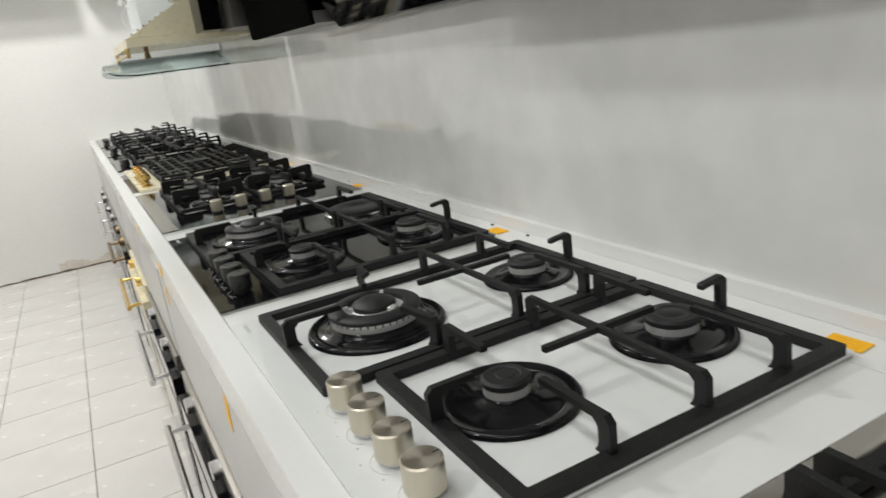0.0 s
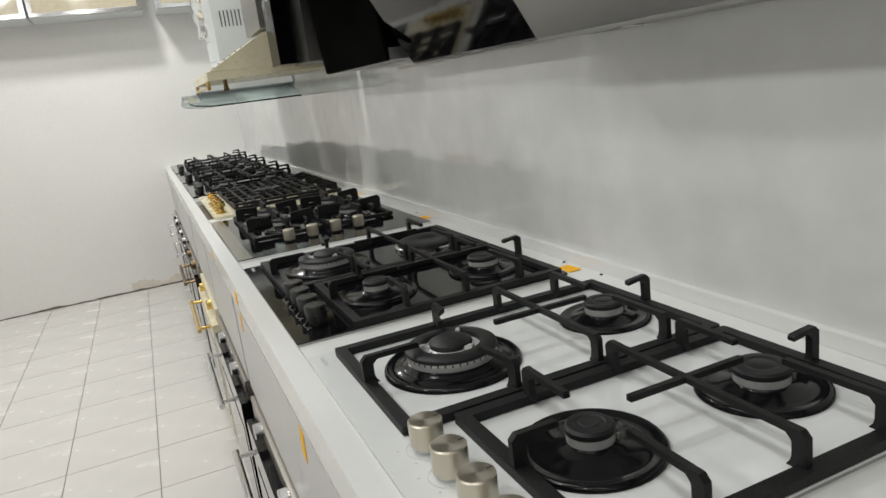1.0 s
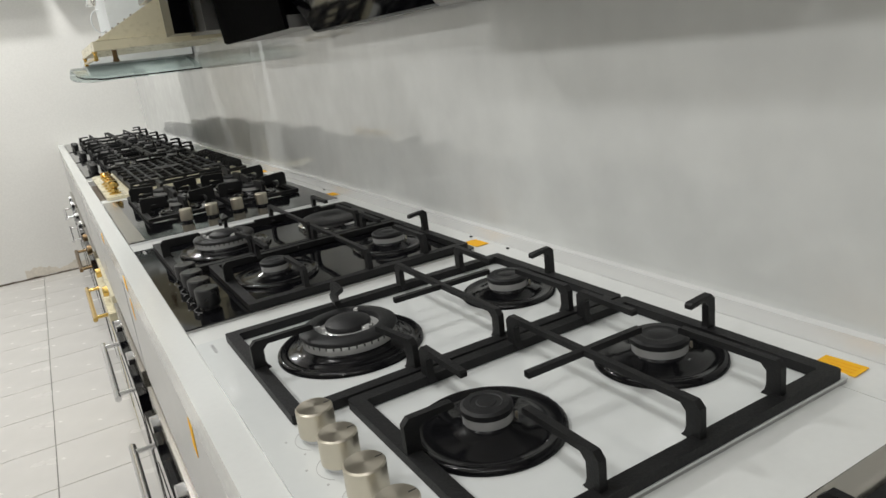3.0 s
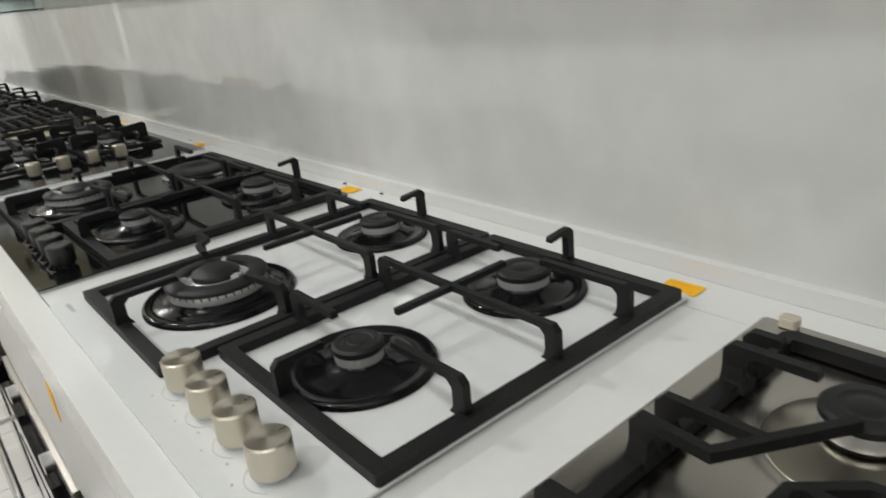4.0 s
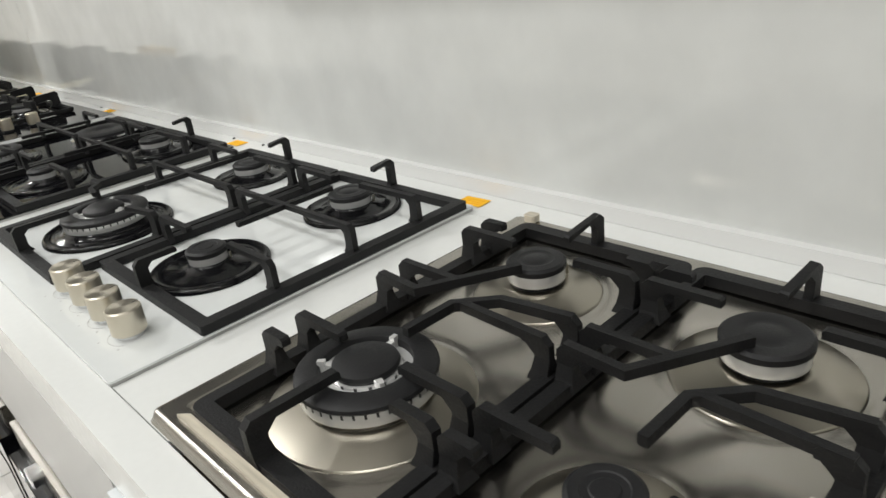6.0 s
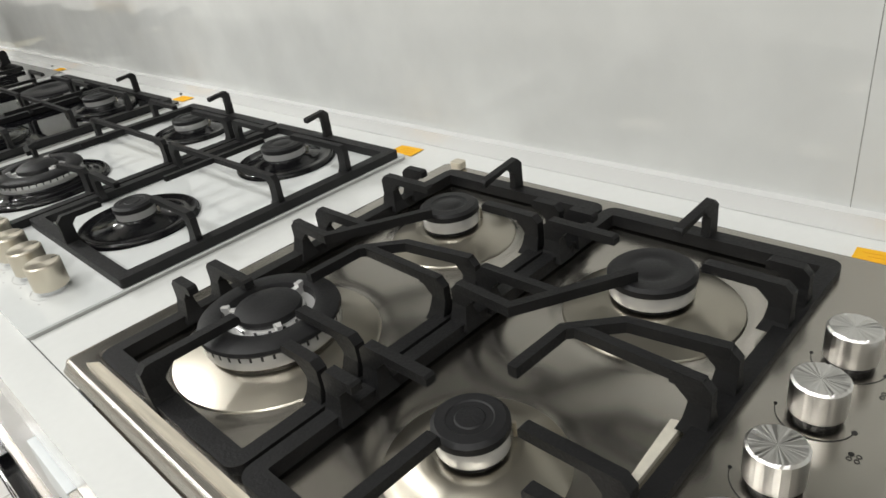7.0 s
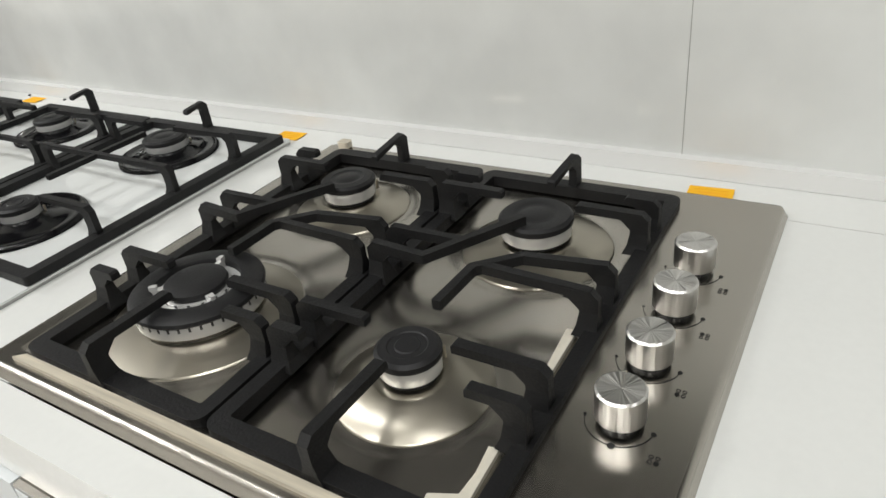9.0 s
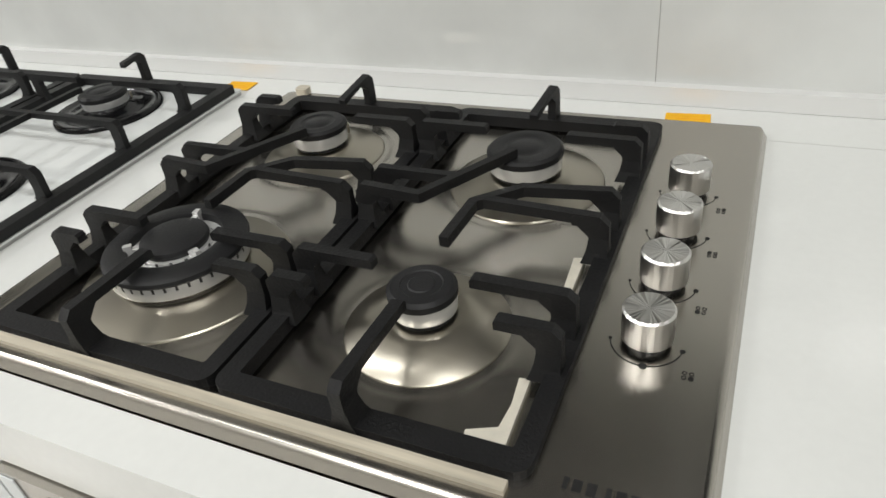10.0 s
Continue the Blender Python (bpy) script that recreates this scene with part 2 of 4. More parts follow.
structure("wall_east", box(0.012, 0.2, NEAR, FAR, 0, CEIL), M_WALL, "plain white plastered wall behind the counter", "wall")
structure("wall_north", box(LEFT, 0.2, FAR, FAR + 0.2, 0, CEIL), M_WALL, "white plastered end wall with damp stains at its foot", "wall")
structure("wall_south", box(LEFT, 0.2, NEAR - 0.2, NEAR, 0, CEIL), M_WALL, "plain white plastered wall", "wall")
structure("wall_west", box(LEFT - 0.2, LEFT, NEAR - 0.2, FAR + 0.2, 0, CEIL), M_WALL, "plain white plastered wall", "wall")
structure("ceiling", box(LEFT - 0.2, 0.2, NEAR - 0.2, FAR + 0.2, CEIL, CEIL + 0.15), M_CEIL, "white painted ceiling", "ceiling")
floor = structure("floor", box(LEFT, 0.2, NEAR, FAR, -0.12, -0.003), M_GROUT, "floor of square white glazed tiles with dark joints", "floor")

# polished wall panels with hairline joints
for y0, y1 in ((NEAR, -0.53875), (-0.538, 2.115), (2.11575, FAR)):
    if y1 < FAR:
        structure("trim", box(0.0006, 0.0115, y1, y1 + 0.00075, TOP, 2.3), M_GROUT, "thin grey joint between two wall panels", "trim")
    structure("wall_panel", box(0.0, 0.012, y0, y1, TOP, 2.3, 0.0003), M_SPLASH, "polished white splashback panel with faint grey clouds", "wall panel")
structure("trim", prism([(0.0, NEAR), (-0.012, NEAR), (-0.014, FAR), (0.0, FAR)], TOP, TOP + 0.021, 0.0015, 2), M_SEAL, "off-white sealed strip at the foot of the splashback", "trim")

# ---- the counter ----
FR, BK = -0.568, -0.079
front_rail = tagged(part("counter_front_rail", box(-0.605, FR, NEAR, FAR, 0.845, TOP, 0.004, 2), M_COUNTER), "glossy white laminate front rail of the long counter", "counter", kind="structure")
back_rail = tagged(part("counter_back_rail", box(BK, 0.0, NEAR, FAR, 0.862, TOP - 0.0005, 0.0015), M_COUNTER), "glossy white laminate back ledge of the long counter", "counter", kind="structure")
tagged(part("counter_body", box(-0.58, 0.0, NEAR, FAR, 0.10, 0.861), M_APRON), "pale carcass that carries the counter", "counter", kind="structure")
# dark boxes low in the counter's seams and along the back ledge
tagged(part("joint_bed", box(FR - 0.001, BK + 0.001, NEAR, FAR, 0.8615, 0.880), M_JOINT), "dark bed under the counter joints", "counter", kind="structure")
tagged(part("joint_bed", box(BK - 0.0018, BK, NEAR, -0.665, 0.8805, TOP - 0.0008), M_JOINT), "dark line along the counter's back ledge", "counter", kind="structure")
for y0, y1 in ((NEAR, -0.64), (-0.125, 0.02), (0.57, 0.69), (1.23, 1.37), (2.02, 2.16), (2.76, 2.9), (3.5, 3.64), (4.2, 4.4), (5.1, FAR)):
    tagged(part("filler_panel", box(FR + 0.0012, BK - 0.0018, y0, y1, 0.880, TOP, 0.001), M_COUNTER), "glossy white laminate filler panel between two hobs", "counter panel", "counter filler panels")


# ---- hob parts ----
def metal_ring(cx, cy, r, z0, z1, slots, depth=0.0012):
    """A burner's turned metal band with a flat top."""
    return lathe([(r - 0.0012, z0), (r - 0.0003, z0 + 0.0007), (r, z0 + 0.0014), (r, z1 - 0.0006), (r - depth, z1), (0, z1)], cx, cy, slots * 2)


def flame_slots(cx, cy, r, z0, z1, slots):
    """The row of dark flame ports round the upper part of a ring."""
    bm = bmesh.new()
    zm = z0 + (z1 - z0) * 0.62
    w = math.pi * r / slots * 0.22
    for k in range(slots):
        a = 2 * math.pi * (k + 0.5) / slots
        ca, sa = math.cos(a), math.sin(a)
        prism([(cx + ca * s - sa * t, cy + sa * s + ca * t) for s, t in ((r - 0.004, -w), (r + 0.00015, -w), (r + 0.00015, w), (r - 0.004, w))], zm, z1 - 0.0004, 0, 1, bm)
    return bm


def burner(parent, cx, cy, r, zb, base_mat=None, base_r=0.0, lift=0.026, cap_mat=None, ring_mat=None):
    """A plain gas burner: pan or collar, slotted ring, cap and spark plug."""
    z = zb
    if base_r:
        prof = [(base_r, z), (base_r - 0.0005, z + 0.0035), (base_r - 0.003, z + 0.0062), (base_r - 0.006, z + 0.0064), (base_r - 0.010, z + 0.0042), (base_r - 0.019, z + 0.0038), (base_r - 0.022, z + 0.0052), (r + 0.012, z + 0.0058), (r + 0.007, z + 0.0085), (r + 0.003, z + 0.0095), (r * 0.97, z + lift - 0.0125), (0, z + lift - 0.0125)]
        base = part("burner", lathe(prof, cx, cy), base_mat or M_ENAMEL, parent, "black enamelled burner pan", 50)
    else:
        prof = [(r * 0.86, z), (r * 0.84, z + 0.003), (r * 0.8, z + 0.011), (0, z + 0.011)]
        base = part("burner", lathe(prof, cx, cy), M_CAP, parent, "round gas burner", 50)
    part("ring", metal_ring(cx, cy, r * 0.96, z + lift - (0.0140 if base_r else 0.0165), z + lift - 0.003, 24), ring_mat or M_RING, base, "bright turned metal burner ring", 40)
    part("cap", lathe([(r - 0.002, z + lift - 0.0045), (r, z + lift - 0.003), (r, z + lift + 0.002), (r - 0.003, z + lift + 0.0045), (r * 0.62, z + lift + 0.005), (r * 0.58, z + lift + 0.0042), (r * 0.40, z + lift + 0.0042), (r * 0.36, z + lift + 0.005), (0, z + lift + 0.005)], cx, cy), cap_mat or M_CAP, base, "matt black burner cap", 35)
    part("spark_plug", lathe([(0.0016, z + 0.002), (0.0016, z + lift - 0.008), (0, z + lift - 0.007)], cx + 0.82 * (r + 0.002), cy - 0.57 * (r + 0.002), 8), M_NICKEL, base, "", 40)
    return base


def wok_burner(parent, cx, cy, r, zb, base_r, base_mat, base_label, lift=0.022, spin=50, dome=0.0035):
    """A double-ring burner: pan, slotted outer ring with a flat black crown, bright spokes and a domed inner cap."""
    z = zb
    prof = [(base_r, z), (base_r - 0.0005, z + 0.0035), (base_r - 0.003, z + 0.0062), (base_r - 0.006, z + 0.0064), (base_r - 0.010, z + 0.0042), (base_r - 0.015, z + 0.004), (base_r - 0.018, z + 0.006), (r + 0.007, z + 0.0068), (r + 0.003, z + 0.0085), (r * 0.98, z + lift - 0.0130), (0, z + lift - 0.0130)] if base_r > r else [(base_r, z), (base_r - 0.001, z + 0.004), (r * 0.93, z + lift - 0.0150), (0, z + lift - 0.0150)]
    base = part("burner", lathe(prof, cx, cy, 56), base_mat, parent, base_label, 50)
    part("ring", metal_ring(cx, cy, r * 0.97, z + lift - (0.0145 if base_r > r else 0.016), z + lift - 0.002, 40), M_RING, base, "bright slotted outer burner ring", 40)
    part("port", flame_slots(cx, cy, r * 0.97, z + lift - (0.0145 if base_r > r else 0.016), z + lift - 0.002, 40), M_INK, base, "row of dark flame ports")
    o, i = r, r * 0.64
    part("crown", lathe([(o - 0.0015, z + lift - 0.003), (o, z + lift - 0.001), (o - 0.0008, z + lift + 0.002), (o - 0.004, z + lift + 0.0042), (i + 0.004, z + lift + 0.0055), (i + 0.001, z + lift + 0.0048), (i, z + lift + 0.003), (i, z + lift - 0.010)], cx, cy, 56), M_CAP, base, "flat black enamelled crown ring", 35)
    part("well", lathe([(i + 0.001, z + lift - 0.0100), (r * 0.3, z + lift - 0.0100)], cx, cy, 40), M_CAP, base, "dark well between the crown and the inner cap")
    part("inner_ring", metal_ring(cx, cy, r * 0.505, z + lift - 0.0098, z + lift + 0.0012, 24), M_RING, base, "bright slotted inner burner ring", 40)
    part("port", flame_slots(cx, cy, r * 0.505, z + lift - 0.0098, z + lift + 0.0012, 16), M_INK, base, "row of dark flame ports")
    for k in range(3):
        bm = bmesh.new()
        a = radians(spin + 120 * k)
        ca, sa = math.cos(a), math.sin(a)
        for s0, s1, w0, w1, h0, h1 in ((0.46, 0.56, 0.0036, 0.0026, -0.004, 0.0055), (0.56, 0.67, 0.0026, 0.0020, -0.002, 0.0085)):
            pts = [(cx + ca * r * s - sa * w, cy + sa * r * s + ca * w) for s, w in ((s0, -w0), (s1, -w1), (s1, w1), (s0, w0))]
            prism(pts, z + lift + h0, z + lift + h1, 0.0008, 2, bm)
        part("spoke", bm, M_RING, base, "bright cast spoke")
    rc = r * 0.475
    part("cap", lathe([(rc - 0.001, z + lift + 0.0013), (rc, z + lift + 0.0045), (rc - 0.0012, z + lift + 0.0075), (rc * 0.7, z + lift + 0.0095 + dome * 0.6), (rc * 0.35, z + lift + 0.0098 + dome * 0.9), (0, z + lift + 0.0098 + dome)], cx, cy, 48), M_CAP, base, "round black inner cap", 35)
    return base


def knob(parent, cx, cy, z, r, h, mat, mark, label, skirt=None, turned=0.0, pointer=True):
    """A turned knob with a chamfered top and a dark skirt. turned: how uneven the lathe has left its faces."""
    rnd = random.Random(round(cx * 1000) * 7 + round(cy * 1000))
    bm = bmesh.new()
    n = 64 if turned else 44
    rings = []
    jit = [rnd.uniform(-1, 1) for _ in range(n)]
    for rr, zz, k in ((r - 0.001, 0.005, 0), (r, 0.006, 1), (r, h - 0.0015, 1), (r - 0.0015, h, 2)):
        rings.append([bm.verts.new(((rr + (jit[i] * 0.00010 * turned if k == 1 else 0)) * math.cos(2 * math.pi * i / n), (rr + (jit[i] * 0.00010 * turned if k == 1 else 0)) * math.sin(2 * math.pi * i / n), zz + (jit[i] * 0.00040 * turned if k == 2 else 0))) for i in range(n)])
    top = bm.verts.new((0, 0, h - 0.0003))
    for p, q in zip(rings, rings[1:]):
        for i in range(n):
            j = (i + 1) % n
            bm.faces.new((p[i], p[j], q[j], q[i]))
    for i in range(n):
        bm.faces.new((rings[-1][i], rings[-1][(i + 1) % n], top))
    k = part("knob", bm, mat, parent, label, 0.0 if turned else 35)
    k.location = (cx, cy, z)
    part("skirt", lathe([(r * 0.8, 0), (r * 0.8, 0.006), (0, 0.006)], 0, 0, 28), skirt or M_BLACK_PLASTIC, k, "", 40)
    m = mark[0]
    if pointer:
        part("pointer", box(min(m * r * 0.55, m * r * 0.92), max(m * r * 0.55, m * r * 0.92), -0.0005, 0.0005, h - 0.0006, h + 0.0002), M_INK, k, "dark pointer line")
    return k


def arc_mark(bm, cx, cy, r, a0, a1, z, w=0.0007, n=18):
    """A thin printed arc."""
    pts = [(cx + r * math.cos(radians(a0 + (a1 - a0) * k / n)), cy + r * math.sin(radians(a0 + (a1 - a0) * k / n))) for k in range(n + 1)]
    return ribbon(pts, w, z, z + 0.0003, 0, bm)


def dot_mark(bm, cx, cy, r, z):
    return prism([(cx + r * math.cos(k * math.pi / 6), cy + r * math.sin(k * math.pi / 6)) for k in range(12)], z, z + 0.0003, 0, 1, bm)


# ---- steel hob ----
def steel_hob():
    hob = thing("gas_hob", "brushed stainless steel gas hob with heavy black cast-iron grates", "gas hob", "hobs on the counter")
    x0, x1, y0, y1 = -0.566, -0.064, -0.660, -0.080
    burners = [(-0.430, -0.451, 0.062), (-0.216, -0.457, 0.073), (-0.207, -0.224, 0.066), (-0.428, -0.221, 0.090)]
    bm = bmesh.new()
    nx, ny = 168, 187
    grid = []

    def smooth(a, b, v):
        t = min(1, max(0, (v - a) / (b - a)))
        return t * t * (3 - 2 * t)

    for i in range(nx + 1):
        row = []
        for j in range(ny + 1):
            x, y = x0 + (x1 - x0) * i / nx, y0 + (y1 - y0) * j / ny
            edge = min(x - x0, x1 - x, y - y0, y1 - y)
            dx, dy, cr = min(x - x0, x1 - x), min(y - y0, y1 - y), 0.010
            if dx < cr and dy < cr:
                u, v = 1 - dx / cr, 1 - dy / cr
                u, v = u * math.sqrt(1 - v * v / 2), v * math.sqrt(1 - u * u / 2)
                x = x0 + cr * (1 - u) if x - x0 < cr else x1 - cr * (1 - u)
                y = y0 + cr * (1 - v) if y - y0 < cr else y1 - cr * (1 - v)
                edge = cr * (1 - math.hypot(u, v))
            z = TOP + 0.0095 * smooth(0, 0.006, edge)
            basin = min(x - (x0 + 0.030), (x1 - 0.030) - x, y - (-0.556), (y1 - 0.028) - y)
            z -= 0.0065 * smooth(-0.004, 0.010, basin)
            for bx, by, br in burners:
                d = math.hypot(x - bx, y - by)
                z -= 0.0006 * math.exp(-(((d - br * 1.07) / 0.004) ** 2))
            row.append(bm.verts.new((x, y, z)))
        grid.append(row)
    for i in range(nx):
        for j in range(ny):
            bm.faces.new((grid[i][j], grid[i + 1][j], grid[i + 1][j + 1], grid[i][j + 1]))
    part("plate", bm, M_STEEL, hob, "pressed brushed steel top with raised burner cones", 60)
    for bx, by, br in burners:
        prof = [(br + 0.0005, 0.9015), (br, 0.9035), (br - 0.001, 0.9046), (br * 0.60, 0.9150), (br * 0.52, 0.9165), (br * 0.48, 0.9168), (0, 0.9168)]
        part("burner_cone", lathe(prof, bx, by, 64), M_STEEL_CONE, hob, "bright pressed steel cone under the burner", 25)
    zb = 0.9160
    burner(hob, -0.430, -0.451, 0.0255, zb, lift=0.0210)
    burner(hob, -0.216, -0.457, 0.0355, zb, lift=0.0210)
    burner(hob, -0.207, -0.224, 0.0305, zb, lift=0.0210)
    wok_burner(hob, -0.428, -0.221, 0.061, zb - 0.005, 0.058, M_STEEL, "bright steel burner seat", 0.0225, 10, 0.0006)
    for dy in (0.0, 0.2250):
        iron_grate(hob, dy)
    for kx in (-0.212, -0.276, -0.344, -0.409):
        knob(hob, kx, -0.603, 0.9095, 0.0171, 0.0295, M_STEEL_BRIGHT, (-1, 0), "bright turned metal control knob", None, 1.0, False)
        bm = bmesh.new()
        arc_mark(bm, kx, -0.603, 0.0235, 98, 262, 0.9096, 0.0005)
        for a, r in ((262, 0.0018), (98, 0.0012)) + (((184, 0.0026),) if kx < -0.4 else ()):
            dot_mark(bm, kx + 0.0235 * math.cos(radians(a)), -0.603 + 0.0235 * math.sin(radians(a)), r, 0.9096)
        for i in (0, 1):
            for j in (0, 1):
                cx, cy = kx - 0.026 + 0.0042 * i, -0.630 - 0.0042 * j
                arc_mark(bm, cx, cy, 0.0014, 0, 350, 0.9096, 0.0004, 10)
        n = (-0.212, -0.276, -0.344, -0.409).index(kx)
        dot_mark(bm, kx - 0.026 + 0.0042 * (1, 1, 0, 0)[n], -0.630 - 0.0042 * (1, 0, 0, 1)[n], 0.0017, 0.9096)
        part("dial_print", bm, M_INK, hob, "fine black dial print")
    # maker's mark as plain bars
    bm = bmesh.new()
    for k in range(9):
        yy = -0.577 - 0.0078 * k
        box(-0.5365, -0.5285, yy - 0.0062, yy - (0.001 if k % 3 else 0.0035), 0.9096, 0.9099, 0, 1, bm)
    part("maker_mark", bm, M_INK, hob, "black printed maker's mark")
    part("foam_strip", prism([(-0.5515, -0.553), (-0.5435, -0.553), (-0.5435, -0.125), (-0.5515, -0.115)], 0.9080, 0.9135, 0.0015), M_FOAM, hob, "cream protective foam strip along the front edge")
    scraps = ([(-0.464, -0.5325), (-0.463, -0.540), (-0.517, -0.542), (-0.520, -0.516), (-0.514, -0.515), (-0.511, -0.522), (-0.506, -0.5335), (-0.487, -0.535)],
              [(-0.328, -0.5325), (-0.326, -0.541), (-0.390, -0.542), (-0.388, -0.5365), (-0.360, -0.5345)])
    for outline in scraps:
        part("foam_piece", prism(outline, 0.9032, 0.9075, 0.001), M_SCRAP, hob, "torn scrap of cream protective foam under the grate")
    part("foam_piece", prism(round_rect(-0.083, -0.068, -0.121, -0.104, 0.004), 0.9105, 0.919, 0.002), M_FOAM, hob, "folded scrap of protective film at the corner")
    return hob


def iron_grate(hob, dy):
    """One heavy cast-iron grate; the two halves are alike."""
    X0, X1, Y0, Y1, w = -0.541, -0.093, -0.5635, -0.342, 0.0165
    za, zf, zt = 0.9050, 0.9170, 0.9505
    sh = lambda p: (p[0], p[1] + dy)
    g = part("grate", ring_frame(X0, X1, Y0 + dy, Y1 + dy, w, za, zf, 0.012, 0.002, 0.0135), M_IRON, hob, "matt black cast-iron pan grate")
    L, R = Y1 - 0.0045, Y0 + 0.0100
    for base, tip, post in (((-0.422, L), (-0.422, -0.410), 0.020), ((-0.457, L), (-0.457, -0.374), 0.021), ((-0.422, R), (-0.422, -0.486), 0.021), ((-0.457, R), (-0.457, -0.516), 0.020), ((-0.536, -0.447), (-0.458, -0.449), 0.020), ((-0.200, R), (-0.200, -0.492), 0.020), ((-0.198, L), (-0.198, -0.414), 0.021)):
        part("finger", blade(sh(base), sh(tip), zf - 0.006, zt, 0.0090, 0.0080, post, 0, 0.0020), M_IRON, g)
    for posts, arm, stub in ((((-0.325, L), (-0.294, L)), [(-0.325, L), (-0.329, -0.402), (-0.238, -0.455)], [(-0.294, L), (-0.294, -0.423)]),
                             (((-0.289, R), (-0.328, R)), [(-0.289, R), (-0.299, -0.483), (-0.330, -0.451), (-0.385, -0.449)], [(-0.328, R), (-0.324, -0.458)])):
        for b in posts:
            away = -1 if b[1] == L else 1
            part("finger", blade(sh(b), sh((b[0], b[1] + away * 0.022)), zf - 0.006, zt - 0.0012, 0.0072, 0.009, 0.018, 0, 0.0020), M_IRON, g)
        part("finger", join(ribbon([sh(p) for p in arm], 0.0078, zt - 0.0088, zt + 0.0002, 0.0020), ribbon([sh(p) for p in stub], 0.0076, zt - 0.0086, zt, 0.0020)), M_IRON, g, "forked grate finger")
    part("hook", blade(sh((-0.099, -0.4505)), sh((-0.148, -0.4435)), zf - 0.006, zt + 0.0015, 0.009, 0.0075, 0.0115, 0.010, 0.0020), M_IRON, g, "raised back stop with a slanting arm")
    for x in (-0.536, -0.32, -0.107):
        for y in (L, R):
            part("foot", box(x - 0.006, x + 0.006, y - 0.005 + dy, y + 0.005 + dy, 0.9028, za + 0.002, 0.001), M_IRON, g)
    for base, tip in (((-0.166, L), (-0.166, L - 0.026)), ((-0.166, R), (-0.166, R + 0.026))):
        part("finger", blade(sh(base), sh(tip), zf - 0.006, zt - 0.003, 0.0090, 0.0080, 0.019, 0, 0.0020), M_IRON, g, "short grate finger")


# ---- glass hobs ----
def thin_grate(hob, dy, far, plain=False):
    """One of the two slim grates of the glass hobs. far: the half with the double-ring burner."""
    x0 = -0.531 if far else -0.473
    y0, y1 = (0.286, 0.572) if far else (-0.004, 0.281)
    w, za, zf, zt = 0.0155, 0.9070, 0.9175, 0.951
    X1 = -0.079
    g = part("grate", ring_frame(x0, X1, y0 + dy, y1 + dy, w, za, zf, 0.004, 0.0012), M_IRON, hob, "slim black cast-iron pan grate")
    N, F = y0 + w / 2 + 0.005, y1 - w / 2 - 0.003
    c = 0.430 if far else 0.147
    posts = [((-0.266, N), (-0.266, N + 0.02)), ((-0.266, F), (-0.266, F - 0.02)), ((-0.160, N), (-0.162, c - 0.030)), ((-0.160, F), (-0.162, c + 0.034))]
    if far:
        posts += [((-0.383, N), (-0.394, 0.362)), ((x0 + w / 2, 0.430), (-0.452, 0.430))]
    else:
        posts += [((-0.377, N), (-0.377, 0.098)), ((-0.382, F), (-0.382, 0.190)), ((x0 + w / 2, 0.150), (-0.420, 0.150))]
    for b, t in posts:
        part("finger", blade((b[0], b[1] + dy), (t[0], t[1] + dy), zf - 0.004, zt, 0.0078, 0.0068, 0.0165, 0, 0.001), M_IRON, g)
    part("crossbar", ribbon([(-0.266, N + 0.012 + dy), (-0.266, F - 0.012 + dy)], 0.0072, zt - 0.0068, zt - 0.0002, 0.001), M_IRON, g, "long slim crossbar")
    part("crossbar", ribbon([(-0.338, c + dy), (-0.190, c + dy)], 0.0074, zt - 0.007, zt - 0.0004, 0.001), M_IRON, g, "short slim crossbar")
    if far:
        part("finger", blade((-0.372, F + dy), (-0.372, F - 0.022 + dy), zf - 0.004, zt - 0.001, 0.0066, 0.0066, 0.012, 0, 0.001), M_IRON, g)
        part("finger", ribbon([(-0.372, F + dy), (-0.374, 0.528 + dy), (-0.392, 0.512 + dy), (-0.398, 0.478 + dy)], 0.0072, zt - 0.0068, zt, 0.001), M_IRON, g, "cranked grate finger")
    if not plain:
        part("hook", blade((X1 - w / 2 + 0.004, c + dy), (-0.116, c + dy), zf - 0.004, zt + 0.006, 0.009, 0.0068, 0.011, 0.003, 0.001), M_IRON, g, "raised back stop")
    for x in (x0 + 0.01, X1 - 0.01):
        for y in (y0 + 0.01, y1 - 0.01):
            part("foot", lathe([(0.005, 0.9058), (0.005, za + 0.001), (0, za + 0.001)], x, y + dy, 10), M_BLACK_PLASTIC, g)
    return g


